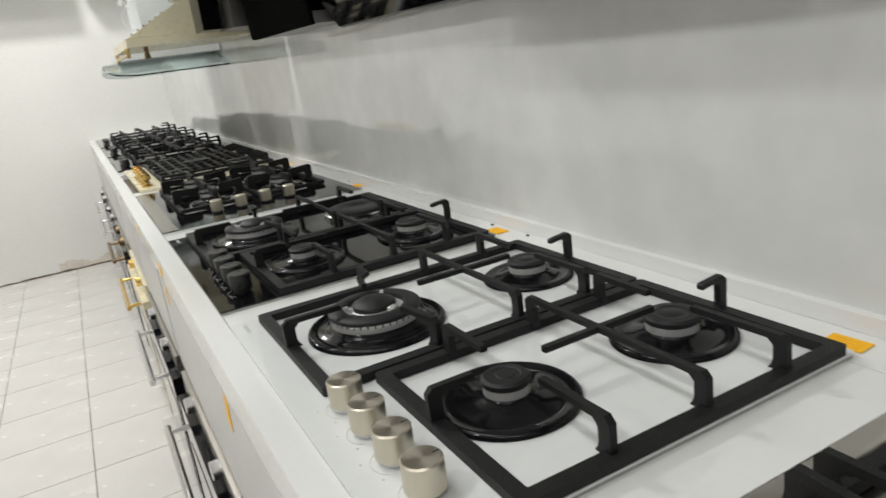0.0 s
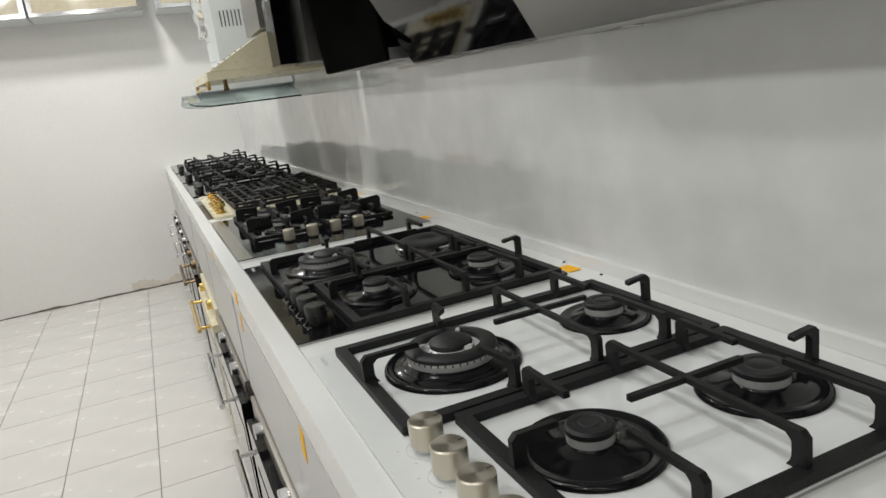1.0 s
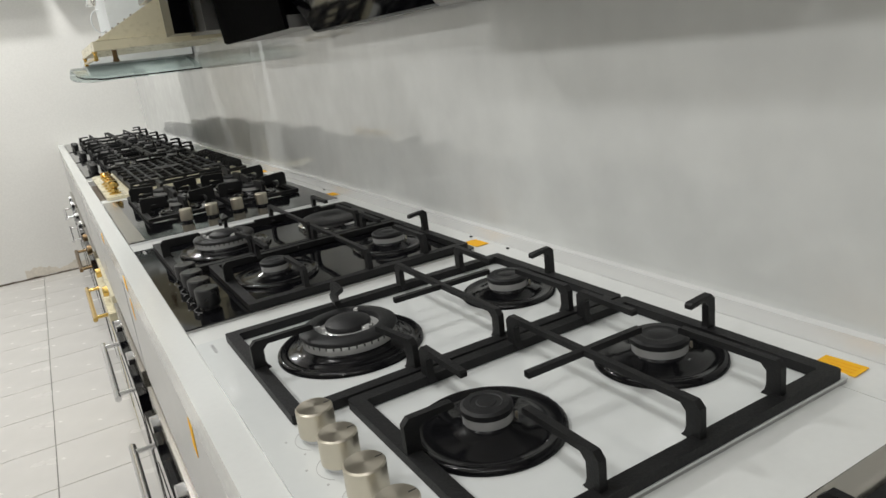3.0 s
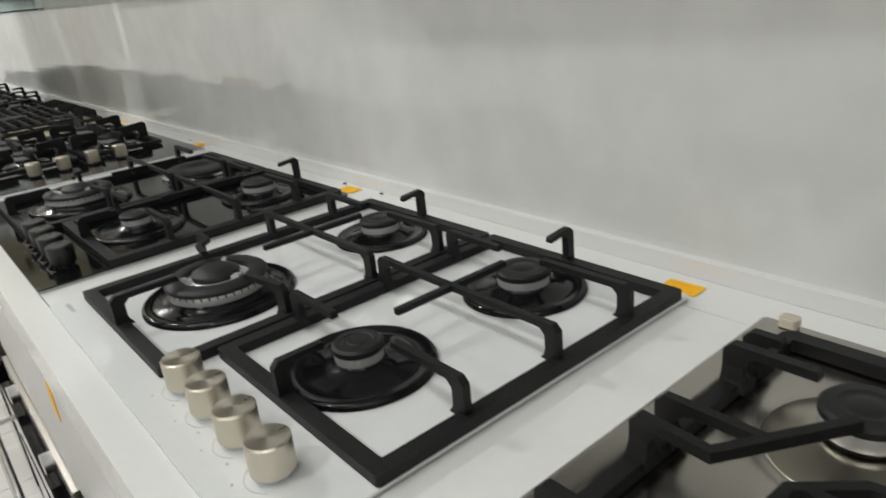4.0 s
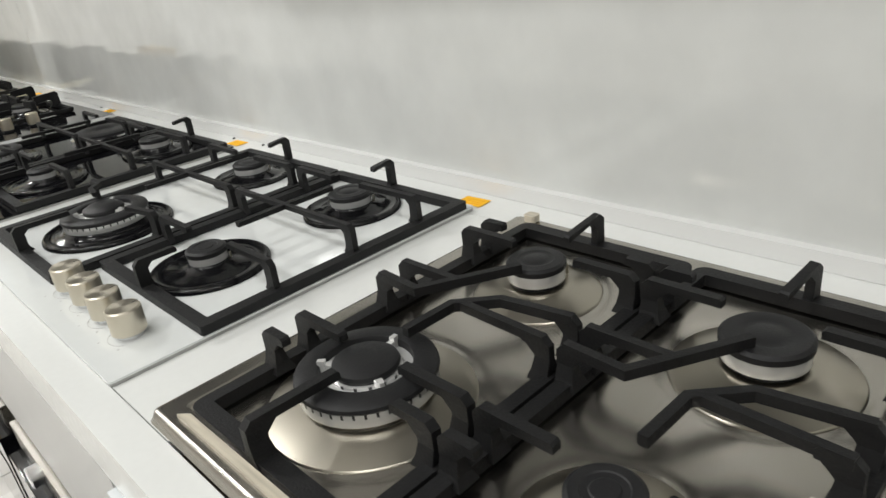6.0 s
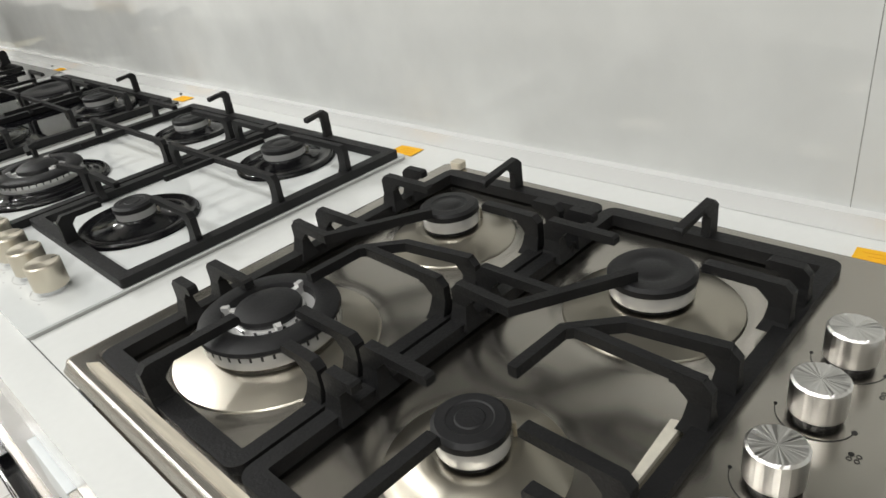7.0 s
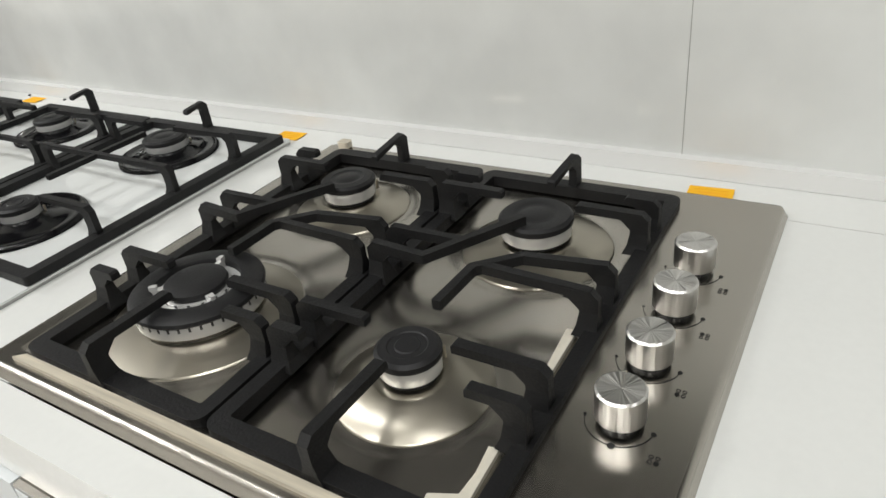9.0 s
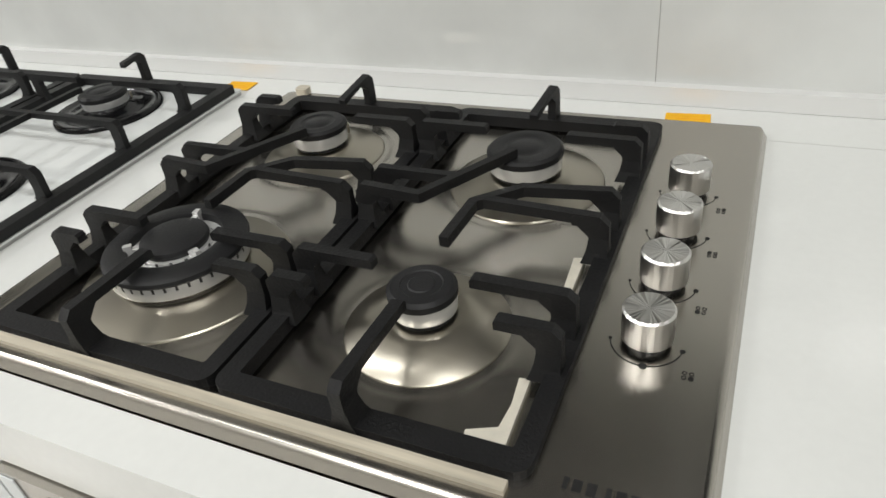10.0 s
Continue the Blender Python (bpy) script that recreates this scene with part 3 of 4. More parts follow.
def glass_hob(dy, plate_mat, plate_label, label, knob_mat, knob_label, hotplate=False):
    hob = thing("gas_hob", label, "gas hob", "hobs on the counter")
    bm = prism(round_rect(-0.569, -0.066, -0.004 + dy, 0.591 + dy, 0.005), 0.9036, 0.906, 0.0010, 2)
    part("plate", bm, plate_mat, hob, plate_label, 40)
    part("edge_trim", ring_frame(-0.5685, -0.0665, -0.0035 + dy, 0.5905 + dy, 0.006, 0.8985, 0.9034, 0.005, 0), M_GREY_STEEL, hob, "thin metal edge under the glass")
    zb = 0.9062
    burner(hob, -0.384, 0.150 + dy, 0.0250, zb, M_ENAMEL, 0.075, lift=0.0245)
    burner(hob, -0.164, 0.144 + dy, 0.0310, zb, M_ENAMEL, 0.071, lift=0.0245)
    wok_burner(hob, -0.405, 0.432 + dy, 0.062, zb, 0.093, M_ENAMEL, "wide black enamelled burner pan", 0.026)
    if hotplate:
        h = part("hotplate", lathe([(0.078, zb), (0.078, zb + 0.006), (0.074, zb + 0.009), (0, zb + 0.009)], -0.165, 0.43 + dy, 48), M_CHROME, hob, "bright metal rim of an electric hotplate", 40)
        part("disc", lathe([(0.071, zb + 0.009), (0.071, zb + 0.014), (0.066, zb + 0.016), (0.022, zb + 0.016), (0.02, zb + 0.0145), (0, zb + 0.0145)], -0.165, 0.43 + dy, 48), M_CAP, h, "flat black cooking disc", 40)
    else:
        burner(hob, -0.158, 0.432 + dy, 0.0290, zb, M_ENAMEL, 0.067, lift=0.0245)
    thin_grate(hob, dy, False)
    thin_grate(hob, dy, True, hotplate)
    for k in range(4):
        ky = 0.250 - 0.0595 * k + dy
        knob(hob, -0.517, ky, 0.906, 0.0182, 0.0335, knob_mat, (1, 0), knob_label, M_CHROME if plate_mat is M_WHITE_GLASS else None)
        bm = bmesh.new()
        arc_mark(bm, -0.517, ky, 0.0235, 100, 230, 0.9061, 0.0005)
        dot_mark(bm, -0.517 - 0.030, ky + 0.012, 0.0012, 0.9061)
        dot_mark(bm, -0.517 - 0.022, ky - 0.021, 0.0012, 0.9061)
        part("dial_print", bm, M_GREYINK, hob, "fine grey dial print")
    bm = bmesh.new()
    for k in range(5):
        box(-0.553, -0.548, 0.572 - 0.007 * k + dy, 0.5765 - 0.007 * k + dy, 0.9061, 0.9063, 0, 1, bm)
    part("maker_mark", bm, M_GREYINK, hob, "small grey printed maker's mark")
    return hob


def wide_glass_hob():
    """The wide black glass hob with broad-bladed grates and its knobs at one end."""
    hob = thing("gas_hob", "wide black glass gas hob with broad-bladed iron grates and metal knobs", "gas hob", "hobs on the counter")
    y0, y1 = 1.348, 2.045
    part("plate", prism(round_rect(-0.566, -0.052, y0, y1, 0.005), 0.9005, 0.906, 0.0012, 2), M_BLACK_GLASS, hob, "glossy black glass top", 40)
    part("edge_trim", ring_frame(-0.567, -0.051, y0 - 0.001, y0 + 0.006, 0.003, 0.899, 0.9055, 0.001, 0), M_CHROME, hob, "bright metal edge")
    # added strip imitates the grey reflection along the front of the glass
    part("front_strip", box(-0.5672, -0.532, y0 + 0.006, y1, 0.9045, 0.9072, 0.0005), M_STEEL, hob, "grey metal strip standing in for a reflection along the glass's front edge")
    zb = 0.9062
    for cx, cy, r in ((-0.40, 1.655, 0.026), (-0.19, 1.655, 0.034), (-0.40, 1.895, 0.034), (-0.19, 1.895, 0.030)):
        burner(hob, cx, cy, r, zb, M_ENAMEL, r + 0.028, lift=0.030)
        g = part("grate", ring_frame(cx - 0.098, cx + 0.098, cy - 0.115, cy + 0.115, 0.012, 0.9085, 0.918, 0.004, 0.001), M_IRON, hob, "black cast-iron pan grate with broad blades")
        for sx, sy in ((-1, 0), (1, 0), (0, -1), (0, 1)):
            ax, ay = cx + sx * 0.092, cy + sy * 0.109
            part("finger", blade((ax, ay), (cx + sx * 0.030, cy + sy * 0.030), 0.915, 0.957, 0.010, 0.020, 0.030, 0.004, 0.0015), M_IRON, g, "broad tapering blade")
    for kx in (-0.415, -0.350, -0.285, -0.220):
        knob(hob, kx, 1.468, 0.906, 0.0155, 0.034, M_NICKEL, (-1, 0), "satin metal control knob")
    return hob


def rustic_hob():
    hob = thing("gas_hob", "cream enamelled country-style gas hob with brass knobs and black grates", "gas hob", "hobs on the counter")
    y0, y1 = 2.125, 2.82
    part("plate", prism(round_rect(-0.548, -0.055, y0, y1, 0.02), 0.9005, 0.910, 0.004, 2), M_CREAM, hob, "cream enamelled top", 40)
    for k in range(5):
        cy = 2.20 + 0.075 * k
        kn = part("knob", lathe([(0.019, 0.910), (0.019, 0.914), (0.010, 0.918), (0.010, 0.928), (0.0175, 0.934), (0.0165, 0.944), (0.009, 0.950), (0, 0.951)], -0.515, cy, 28), M_BRASS, hob, "polished brass control knob", 40)
        part("grip", box(-0.530, -0.500, cy - 0.004, cy + 0.004, 0.944, 0.954, 0.002), M_BRASS, kn)
    for cx, cy, r in ((-0.385, 2.27, 0.026), (-0.17, 2.27, 0.034), (-0.30, 2.47, 0.05), (-0.385, 2.68, 0.034), (-0.17, 2.68, 0.028)):
        burner(hob, cx, cy, r, 0.910, M_ENAMEL, r + 0.02, lift=0.026)
    for k in range(3):
        a, b = y0 + 0.035 + 0.21 * k, y0 + 0.24 + 0.21 * k
        g = part("grate", ring_frame(-0.47, -0.075, a, b, 0.012, 0.915, 0.927, 0.004, 0.001), M_IRON, hob, "black cast-iron pan grate")
        for x in (-0.43, -0.395, -0.36, -0.325, -0.29, -0.255, -0.22, -0.185, -0.15):
            part("bar", ribbon([(x, a + 0.006), (x, b - 0.006)], 0.008, 0.930, 0.939, 0.001), M_IRON, g, "long slim grate bar")
        for y in (a + 0.006, b - 0.006):
            for x in (-0.462, -0.29, -0.14):
                part("post", box(x - 0.006, x + 0.006, y - 0.005, y + 0.005, 0.924, 0.939, 0.001), M_IRON, g)
            part("crossbar", ribbon([(-0.462, y), (-0.135, y)], 0.008, 0.9305, 0.9385, 0.001), M_IRON, g)
        for j in range(4):
            y = a + 0.035 + 0.045 * j
            part("blade", blade((-0.088, y), (-0.128, y), 0.921, 0.952, 0.007, 0.014, 0.012, 0.006, 0.001), M_IRON, g, "upright blade of the back comb")
    return hob


def far_hob(y0, y1, plate_mat, label, knob_mat):
    hob = thing("gas_hob", label, "gas hob", "hobs on the counter")
    part("plate", prism(round_rect(-0.566, -0.06, y0, y1, 0.008), 0.9005, 0.908, 0.002, 2), plate_mat, hob, "", 40)
    w = (y1 - y0 - 0.06) / 2
    for i in range(2):
        a = y0 + 0.03 + w * i
        b = a + w - 0.006
        for cx, r in ((-0.40, 0.034), (-0.18, 0.028)):
            burner(hob, cx, (a + b) / 2, r, 0.908, M_ENAMEL, r + 0.022, lift=0.026)
        g = part("grate", ring_frame(-0.475, -0.085, a, b, 0.013, 0.912, 0.924, 0.004, 0.001), M_IRON, hob, "black cast-iron pan grate")
        for x in (-0.40, -0.30, -0.18):
            part("finger", blade((x, a + 0.006), (x, a + w * 0.40), 0.918, 0.953, 0.009, 0.008, 0.016, 0, 0.001), M_IRON, g)
            part("finger", blade((x, b - 0.006), (x, b - w * 0.40), 0.918, 0.953, 0.009, 0.008, 0.016, 0, 0.001), M_IRON, g)
        for x in (-0.470, -0.09):
            s = 1 if x < -0.2 else -1
            part("finger", blade((x, (a + b) / 2), (x + s * 0.05, (a + b) / 2), 0.918, 0.953, 0.009, 0.008, 0.016, 0, 0.001), M_IRON, g)
        part("crossbar", ribbon([(-0.285, a + 0.01), (-0.285, b - 0.01)], 0.009, 0.945, 0.953, 0.001), M_IRON, g)
        part("hook", blade((-0.088, (a + b) / 2 + 0.03), (-0.13, (a + b) / 2 + 0.03), 0.918, 0.968, 0.010, 0.008, 0.012, 0.002, 0.001), M_IRON, g)
    for k in range(4):
        knob(hob, -0.522, y0 + 0.12 + 0.062 * k, 0.908, 0.017, 0.032, knob_mat, (1, 0), "round control knob")
    return hob


steel_hob()
glass_hob(0.0, M_WHITE_GLASS, "glossy white glass top", "white glass gas hob with black grates and satin metal knobs", M_NICKEL, "satin champagne metal control knob")
glass_hob(0.666, M_BLACK_GLASS, "glossy black glass top", "black glass gas hob with black grates and black knobs", M_BLACK_PLASTIC, "glossy black control knob", True)
wide_glass_hob()
rustic_hob()
far_hob(2.88, 3.56, M_BLACK_GLASS, "black glass gas hob crowded with black iron grates", M_BLACK_PLASTIC)
far_hob(3.62, 4.28, M_BLACK_GLASS, "black glass gas hob with small black knobs", M_BLACK_PLASTIC)
far_hob(4.36, 5.10, M_BLACK_GLASS, "black glass gas hob near the end wall", M_BLACK_PLASTIC)


def price_tag(x, y, sx, sy, turn=0):
    """A square of orange paper with unreadable print, lying on the counter's back ledge."""
    tag = thing("price_tag", "small orange paper price tag lying at the back of the counter", "price tag", "price tags")
    bm = prism(round_rect(-sx / 2, sx / 2, -sy / 2, sy / 2, 0.001), 0.0, 0.0006)
    part("paper", bm, M_TAG, tag)
    bm = bmesh.new()
    for k in range(3):
        box(sx * (-0.3 + 0.25 * k), sx * (-0.3 + 0.25 * k) + 0.0012, -sy * 0.38, sy * (0.38 - 0.12 * (k % 2)), 0.0007, 0.0009, 0, 1, bm)
    part("print", bm, M_TAGINK, tag, "faint unreadable print")
    tag.matrix_world = pose(x, y, TOP + 0.0005, 0, 0, turn)


for x, y in ((-0.045, 0.018), (-0.040, 0.700), (-0.034, 1.44), (-0.034, 2.12)):
    price_tag(x, y, 0.027, 0.043, random.uniform(-4, 4))
price_tag(-0.046, -0.581, 0.026, 0.046, 4)

# ---- fronts and ovens under the counter ----
def front_panel(y0, y1, mat=None):
    tagged(part("drawer_front", box(-0.603, -0.5805, y0 + 0.0015, y1 - 0.0015, 0.606, 0.8345, 0.0015), mat or M_APRON), "plain pale grey front under the counter", "drawer front", "drawer fronts")


def oven(y0, y1, style):
    """A built-in oven: steel or cream body front, dark glass door and a bar handle on two posts."""
    door_mat, bar_mat, label = {"steel": (M_BLACK_GLASS, M_CHROME, "built-in oven with black glass door and steel bar handle"),
                                "bronze": (M_BLACK_GLASS, M_BRONZE, "built-in oven with black glass door and bronze handle"),
                                "cream": (M_CREAM, M_BRASS, "cream country-style oven with brass bar handle")}[style]
    ov = thing("oven", label, "oven", "ovens under the counter")
    part("body", box(-0.596, -0.5805, y0, y1, 0.085, 0.594, 0.001), M_STEEL, ov, "brushed steel surround")
    d = part("door", box(-0.632, -0.5965, y0 + 0.004, y1 - 0.004, 0.10, 0.535, 0.003), door_mat, ov)
    c = (y0 + y1) / 2
    h = part("handle", tube([(-0.674, c - 0.225, 0.50), (-0.674, c + 0.225, 0.50)], 0.008, 14), bar_mat, d, "", 40)
    for s in (-1, 1):
        part("handle", tube([(-0.6315, c + s * 0.195, 0.50), (-0.675, c + s * 0.195, 0.50)], 0.0065, 12), bar_mat, d, "handle post", 40)
    part("window", box(-0.6332, -0.632, y0 + 0.07, y1 - 0.07, 0.16, 0.44, 0.0005), M_BLACK_GLASS, d, "dark glass window")
    p = part("control_panel", box(-0.612, -0.5965, y0 + 0.004, y1 - 0.004, 0.540, 0.592, 0.002), M_STEEL if style != "cream" else M_CREAM, ov)
    for k in (-1, 1):
        bm = lathe([(0.018, 0), (0.018, 0.016), (0.016, 0.018), (0, 0.018)], 0, 0, 24)
        kn = part("knob", bm, bar_mat, p, "", 40)
        kn.matrix_basis = pose(-0.612, c + k * 0.15, 0.57, 0, -90, 0)
    return ov


# dark-coloured strip paints the shade inside the recess below the rail
tagged(part("shadow_gap", box(-0.584, -0.5802, NEAR, FAR, 0.8335, 0.8452), M_JOINT), "dark strip standing in for the shade in the gap under the counter front", "counter", kind="structure")
MODULES = [(-0.01, 0.60, "steel"), (0.655, 1.265, "steel"), (1.36, 2.02, "steel"), (2.10, 2.74, "cream"), (2.88, 3.54, "bronze"), (3.62, 4.26, "steel"), (4.40, 5.06, "steel")]
for a, b, style in MODULES:
    front_panel(a - 0.03, b + 0.03)
    oven(a, b, style)
front_panel(-0.66 - 0.6, -0.66)

# the oven below the steel hob, set high, with a steel panel under the worktop
ov = thing("oven", "built-in oven with a steel control panel directly below the worktop", "oven", "ovens under the counter")
part("body", box(-0.600, -0.5805, -0.655, -0.045, 0.10, 0.842, 0.001), M_WHITE_METAL, ov, "white surround")
p = part("control_panel", box(-0.612, -0.6005, -0.650, -0.165, 0.765, 0.842, 0.002), M_STEEL, ov, "brushed steel control panel")
bm = bmesh.new()
for k in range(9):
    box(-0.6126, -0.612, -0.215 - 0.0072 * k - 0.0055, -0.215 - 0.0072 * k - (0.001 if k % 3 else 0.003), 0.820, 0.831, 0, 1, bm)
part("maker_mark", bm, M_INK, p, "black printed maker's mark")
part("door", box(-0.618, -0.6005, -0.650, -0.05, 0.12, 0.758, 0.003), M_BLACK_GLASS, ov)
part("sticker", box(-0.6122, -0.6005, -0.160, -0.06, 0.785, 0.840, 0.0005), M_WHITE_METAL, ov, "pale paper sticker")
part("sticker", box(-0.6134, -0.6123, -0.186, -0.168, 0.790, 0.838, 0.0003), M_WHITE_METAL, p, "pale paper sticker")


def hanging_tag(y, z, sy, sz, tilt):
    tag = tagged(part("price_tag", box(-0.0004, 0.0004, -sy / 2, sy / 2, -sz / 2, sz / 2), M_TAG), "small orange paper price tag stuck on the counter front", "price tag", "price tags")
    tag.matrix_world = pose(-0.6056 if z > 0.84 else -0.6036, y, z, tilt, 0, 0)


for y, z, sy, sz, tilt in ((0.545, 0.800, 0.026, 0.050, 12), (1.160, 0.868, 0.034, 0.026, 0), (1.175, 0.806, 0.024, 0.040, 8), (1.69, 0.868, 0.028, 0.025, 0)):
    hanging_tag(y, z, sy, sz, tilt)


# ---- cooker hoods on the wall ----
def canopy(profile, y0, y1):
    """A profile in x, z drawn out along the wall."""
    bm = prism(profile, y0, y1, 0.002)
    bm.transform(Matrix(((1, 0, 0, 0), (0, 0, 1, 0), (0, 1, 0, 0), (0, 0, 0, 1))))
    return bm


def angled_hood(y0, y1, mat, label, z=1.318, foot=0.055, lean=0.58, height=0.42, lamp=False, chimney=None, body_mat=None):
    """A hood whose glass front leans out from a narrow foot at the wall."""
    hd = thing("cooker_hood", label, "cooker hood", "cooker hoods on the wall")
    zt, xt = z + height, -foot - lean * height
    body = prism([(-0.003, z + 0.03), (-foot + 0.012, z + 0.03), (xt + 0.035, zt - 0.02), (-0.003, zt - 0.02)], y0 + 0.03, y1 - 0.03, 0.002)
    body.transform(Matrix(((1, 0, 0, 0), (0, 0, 1, 0), (0, 1, 0, 0), (0, 0, 0, 1))))
    part("body", body, body_mat or M_GREY_STEEL, hd, "metal housing")
    front = prism([(-foot, z), (-foot + 0.010, z - 0.004), (xt + 0.010, zt), (xt, zt)], y0, y1, 0.0015)
    front.transform(Matrix(((1, 0, 0, 0), (0, 0, 1, 0), (0, 1, 0, 0), (0, 0, 0, 1))))
    part("front_panel", front, mat, hd, "")
    foot_bm = box(-foot + 0.012, -0.003, y0 + 0.008, y1 - 0.008, z - 0.002, z + 0.028, 0.002)
    part("foot", foot_bm, M_GREY_STEEL, hd, "narrow grey underside")
    part("chimney", box(-0.26, -0.003, (y0 + y1) / 2 - 0.14, (y0 + y1) / 2 + 0.14, zt - 0.02, 2.45, 0.002), chimney or mat, hd, "box chimney")
    if lamp:
        for s in (0.25, 0.75):
            part("lamp", lathe([(0.024, z - 0.004), (0.024, z - 0.002), (0.018, z - 0.0025), (0, z - 0.0025)], -foot * 0.45, y0 + (y1 - y0) * s, 24), M_CHROME, hd, "round recessed lamp, unlit", 40)
    return hd


angled_hood(0.645, 1.318, M_BLACK_GLASS, "slanting black glass cooker hood above the counter", z=1.325, body_mat=M_BLACK_MATT)
upright = angled_hood(1.345, 1.96, M_BLACK_MATT, "upright matt black cooker hood with a canopy added to shade the wall", z=1.342, foot=0.115, lean=0.10, height=0.26, body_mat=M_BLACK_MATT)
# canopy is made up, to cast the deep shade on the wall below
part("canopy", canopy([(-0.003, 1.604), (-0.145, 1.604), (-0.47, 1.69), (-0.47, 1.74), (-0.003, 1.74)], 1.345, 1.96), M_BLACK_MATT, upright, "deep matt black canopy added to shade the wall below")
part("back_plate", box(-0.045, -0.0035, 1.3225, 1.36, 1.346, 1.70, 0.001), M_BLACK_MATT, upright, "matt black plate against the wall")
angled_hood(0.03, 0.628, M_GREY_STEEL, "slanting grey steel cooker hood with recessed lamps", z=1.318, foot=0.11, lamp=True)
# two unseen hoods, added so the steel hob has something dark to reflect
angled_hood(-0.62, -0.01, M_DARK_STEEL, "unseen dark steel cooker hood added above the steel hob to darken it", z=1.325, foot=0.11, lamp=True)
angled_hood(-1.30, -0.68, M_BLACK_GLASS, "unseen black glass cooker hood added to darken the steel hob", z=1.325)


# cream country-style hood with a rail and hooks
hd = thing("cooker_hood", "cream pyramid-shaped country cooker hood with a brass rail", "cooker hood", "cooker hoods on the wall")
Y0, Y1 = 2.26, 2.84
part("valance", canopy([(-0.003, 1.378), (-0.465, 1.372), (-0.465, 1.402), (-0.003, 1.405)], Y0, Y1), M_CREAM, hd, "cream straight-edged valance")
part("canopy", canopy([(-0.003, 1.4055), (-0.455, 1.4035), (-0.245, 1.520), (-0.003, 1.56)], Y0 + 0.006, Y1 - 0.006), M_CREAM, hd, "cream sloping canopy")
part("chimney", box(-0.23, -0.003, Y0 + 0.12, Y1 - 0.12, 1.545, 2.4, 0.002), M_GREY_STEEL, hd, "grey steel chimney")
part("rail", tube([(-0.462, Y0 + 0.03, 1.352), (-0.462, Y1 - 0.03, 1.352)], 0.006, 10), M_BRASS, hd, "brass rail", 40)
for y in (Y0 + 0.05, Y1 - 0.05):
    part("rail_post", lathe([(0.010, 1.3715), (0.006, 1.366), (0.006, 1.350), (0.009, 1.344), (0, 1.340)], -0.462, y, 14), M_BRASS, hd, "turned brass rail post", 40)
part("rail_post", lathe([(0.012, 1.3775), (0.008, 1.37), (0.008, 1.345), (0.012, 1.335), (0, 1.332)], -0.40, Y0 + 0.06, 14), M_BRONZE, hd, "bronze lamp socket", 40)
for k in range(6):
    part("stud", lathe([(0.004, 0), (0.003, 0.003), (0, 0.004)], 0, 0, 10), M_BRONZE, hd, "", 40).matrix_basis = pose(-0.437 + 0.022 * k, Y0 + 0.02, 1.4145 + 0.0122 * k, 0, -29, 0)

# hood with a curved glass canopy and a pale chimney
hd = thing("cooker_hood", "cooker hood with curved clear glass canopy and pale blue chimney", "cooker hood", "cooker hoods on the wall")
Y0, Y1 = 2.90, 3.56
bm = bmesh.new()
rows = []
for k in range(25):
    u = k / 24
    y = Y0 + (Y1 - Y0) * u
    e = min(u, 1 - u) * (Y1 - Y0)
    xf = -0.50 + 0.10 * (1 - math.sqrt(max(0, 1 - (1 - min(1, e / 0.09)) ** 2)))
    z = 1.284 + 0.062 * (1 - (2 * u - 1) ** 2)
    rows.append([bm.verts.new((x, y, zz)) for x, zz in ((-0.002, z), (xf, z), (xf, z + 0.006), (-0.002, z + 0.006))])
for a, b in zip(rows, rows[1:]):
    for i in range(4):
        j = (i + 1) % 4
        bm.faces.new((a[i], a[j], b[j], b[i]))
bm.faces.new(rows[0]), bm.faces.new(rows[-1][::-1])
part("glass_canopy", bm, M_GLASS, hd, "clear greenish arched glass canopy with rounded corners", 40)
part("body", box(-0.44, -0.01, Y0 + 0.10, Y1 - 0.10, 1.3535, 1.385, 0.004), M_WHITE_METAL, hd, "shallow pale metal box")
ch = part("chimney", box(-0.32, -0.003, Y0 + 0.12, Y1 - 0.12, 1.386, 2.4, 0.003), M_WHITE_METAL, hd, "pale blue-grey chimney with vent slots")
for k in range(8):
    part("slot", box(-0.285 + 0.017 * k, -0.280 + 0.017 * k, Y0 + 0.1188, Y0 + 0.1198, 1.63, 1.70), M_INK, ch)

# dark slab-sided hood and grey chimney between the black and the cream hoods
hd = thing("cooker_hood", "flat black panel cooker hood with a grey steel chimney", "cooker hood", "cooker hoods on the wall")
part("front_panel", box(-0.235, -0.166, 2.09, 2.235, 1.392, 2.2, 0.003), M_BLACK_GLASS, hd, "upright glossy black panel")
part("body", box(-0.155, -0.003, 2.0, 2.235, 1.388, 2.2, 0.003), M_GREY_STEEL, hd, "grey steel side")

# loose clear wrapping that hangs from the pale chimney
wrap = tagged(part("plastic_wrap", tube([(-0.375, 3.02, 1.585 + 0.03 * k) for k in range(10)], 0.022, 8), M_CLEAR_PLASTIC), "crumpled clear plastic wrapping hanging from a hood", "wrapping")
for v in wrap.data.vertices:
    v.co.x += 0.012 * noise.noise(v.co * 25)
    v.co.y += 0.012 * noise.noise(v.co * 22 + Vector((3, 1, 2)))
part_cable = tagged(part("cable", tube([(-0.36 + 0.03 * math.cos(a / 3), 2.98, 1.52 + 0.045 * math.sin(a / 3)) for a in range(4, 17)], 0.0025, 6), M_WHITE_METAL), "thin looped cable beside the pale hood", "cable")


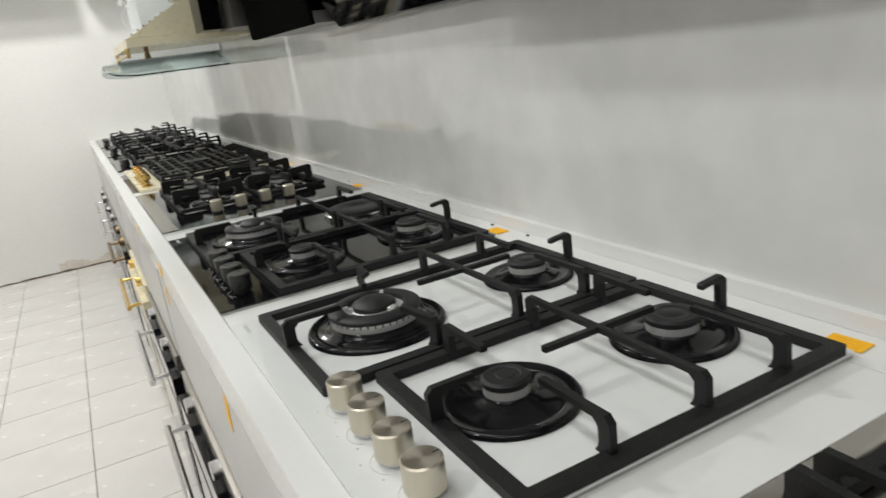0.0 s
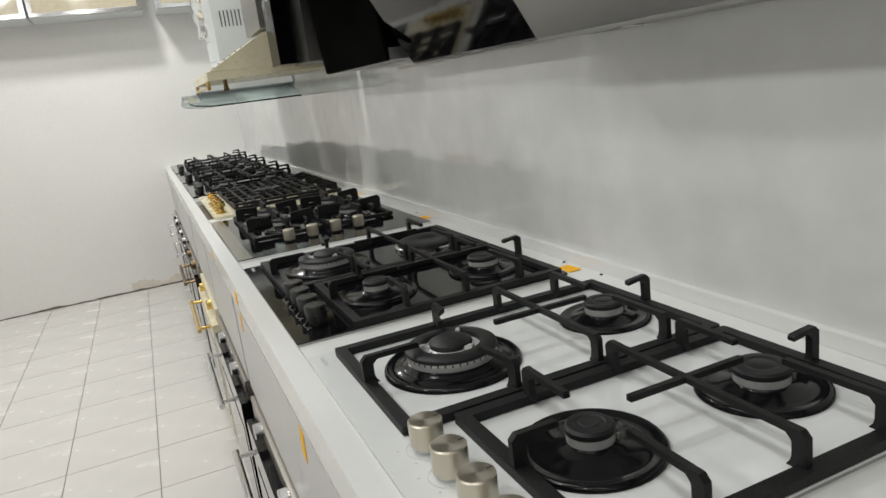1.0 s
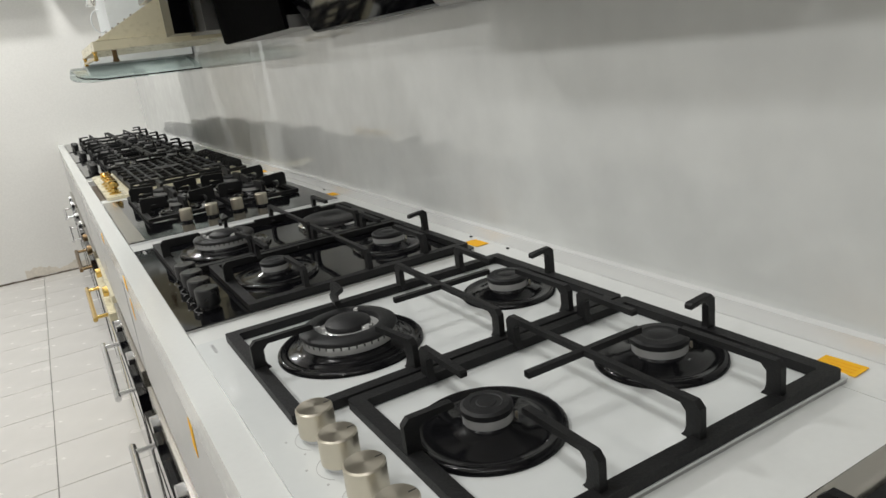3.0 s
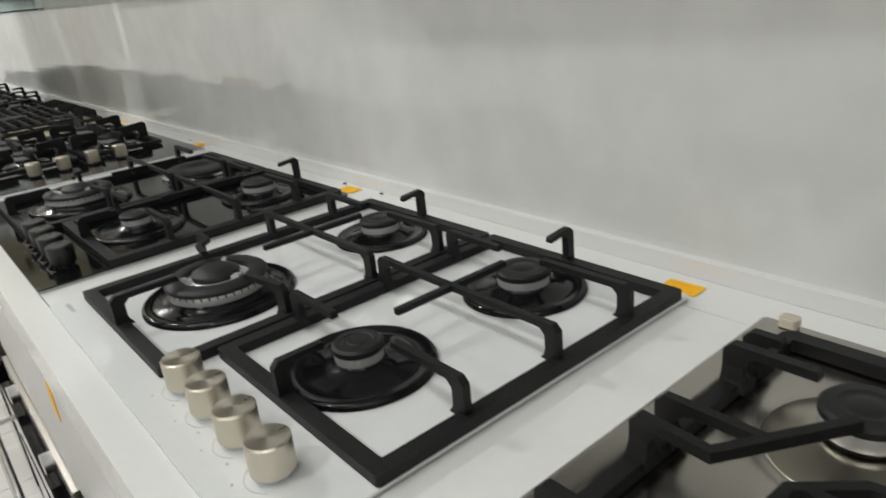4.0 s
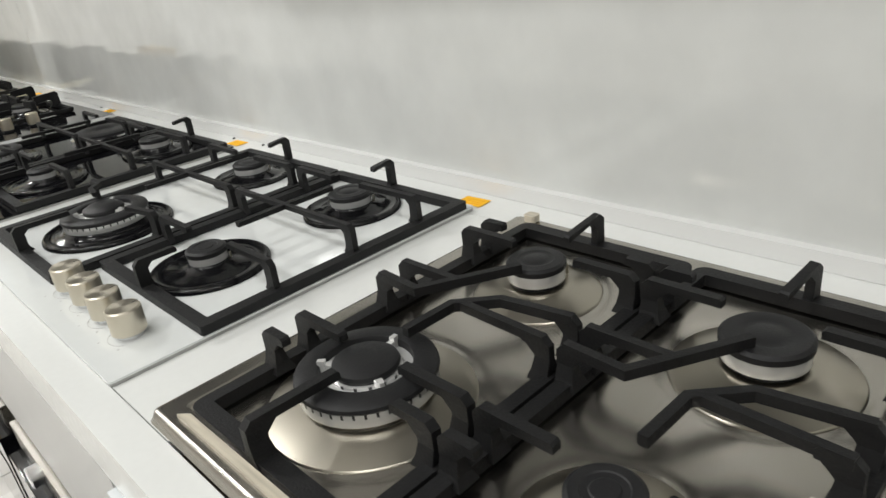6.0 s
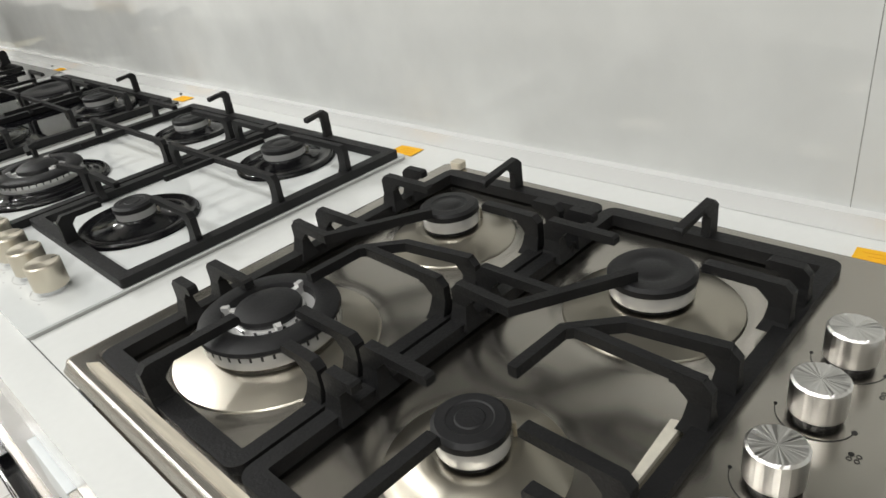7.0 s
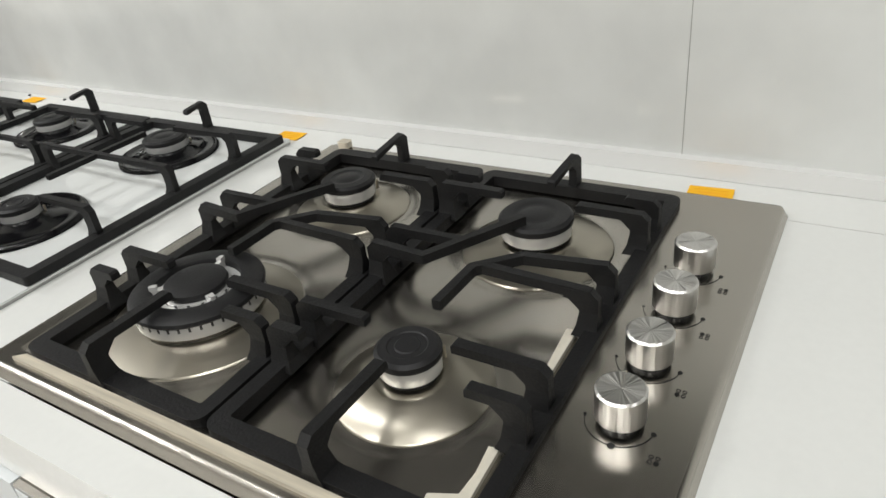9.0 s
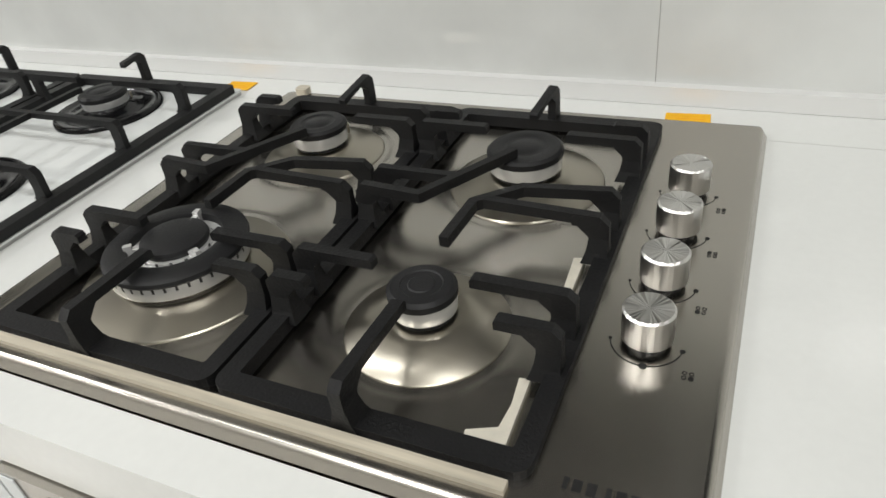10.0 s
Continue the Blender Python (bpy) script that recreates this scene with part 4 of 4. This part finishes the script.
# ---- wall cabinets on the end wall ----
def wall_cabinet(x0, x1):
    cb = thing("wall_cabinet", "wall cabinet with metal-framed frosted glass door", "wall cabinet", "wall cabinets on the end wall")
    y0, z0, z1 = FAR - 0.34, 1.985, 2.62
    part("body", box(x0, x1, y0 + 0.024, FAR - 0.001, z0, z1, 0.001), M_WHITE_METAL, cb, "white cabinet box")
    fr = bmesh.new()
    for a, b, c, d in ((x0 + 0.002, x1 - 0.002, z0 + 0.002, z0 + 0.03), (x0 + 0.002, x1 - 0.002, z1 - 0.03, z1 - 0.002), (x0 + 0.002, x0 + 0.03, z0 + 0.0305, z1 - 0.0305), (x1 - 0.03, x1 - 0.002, z0 + 0.0305, z1 - 0.0305)):
        box(a, b, y0, y0 + 0.022, c, d, 0.0015, 1, fr)
    d = part("door", fr, M_CHROME, cb, "bright metal door frame")
    part("pane", box(x0 + 0.03, x1 - 0.03, y0 + 0.006, y0 + 0.011, z0 + 0.03, z1 - 0.03), M_PANE, d, "glossy beige-tinted glass pane")


for k in range(4):
    wall_cabinet(-0.44 - 0.70 * (k + 1) + 0.62, -0.44 - 0.70 * k + 0.62 - 0.012) if k else wall_cabinet(-0.44, 0.0)

# ceiling fittings that carry the light
for lx, ly, sx, sy, watts in LAMPS:
    hx, hy = sx / 2 + 0.02, sy / 2 + 0.02
    fit_ob = thing("ceiling_light", "white ceiling light with frosted diffuser", "ceiling light", "ceiling lights")
    part("housing", box(lx - hx, lx + hx, ly - hy, ly + hy, CEIL - 0.026, CEIL - 0.0005, 0.003), M_WHITE_METAL, fit_ob)

# ---- wear along the foot of the end wall ----
def ragged(x0, x1, z0, z1, step, seed):
    """A strip against the end wall with an uneven upper edge."""
    n = int((x1 - x0) / step)
    up = [(x0 + (x1 - x0) * k / n, z0 + (z1 - z0) * (0.45 + 0.55 * noise.noise(Vector((k * step * 9, seed, 0))) + 0.22 * noise.noise(Vector((k * step * 40, seed, 5))))) for k in range(n + 1)]
    bm = prism([(x0, z0 - 0.002)] + [(x, max(z0 + 0.001, z)) for x, z in up] + [(x1, z0 - 0.002)], FAR - 0.0015, FAR + 0.001)
    bm.transform(Matrix(((1, 0, 0, 0), (0, 0, 1, 0), (0, 1, 0, 0), (0, 0, 0, 1))))
    return bm


structure("baseboard", ragged(LEFT, -0.6, 0.0, 0.020, 0.03, 1.5), M_JOINT, "dark ragged gap at the foot of the end wall", "wall crack")
structure("trim", ragged(-1.02, -0.6, 0.014, 0.10, 0.006, 7.5), M_DAMP, "patch of stained and flaking plaster", "plaster patch")

for y in (0.625, 0.745, 1.53):
    sc = thing("screw", "small dark screw head on the counter's back ledge", "screw", "loose screws", (-0.022, y, TOP))
    part("head", lathe([(0.003, 0.0), (0.003, 0.0012), (0.002, 0.002), (0, 0.0022)], 0, 0, 12), M_BLACK_PLASTIC, sc, "", 40)


# ---- floor tiles ----
TILE = 0.3325
tile_mesh = prism([(0.002, 0.002), (TILE - 0.002, 0.002), (TILE - 0.002, TILE - 0.002), (0.002, TILE - 0.002)], -0.010, 0.0, 0.001)
first = None
for i in range(-10, 1):
    for j in range(-17, 9):
        x, y = -0.915 + TILE * i, 2.42 + TILE * j
        if y > FAR - 0.02 or x + TILE < LEFT or y + TILE < NEAR or x > -0.62:
            continue
        if first is None:
            first = part("tile", tile_mesh, M_TILE, floor)
            ob = first
        else:
            ob = new("tile", first.data)
            ob.parent = floor
        ob.location = (x, y, 0)
        ob.scale.y = min(1.0, (FAR - y) / TILE)
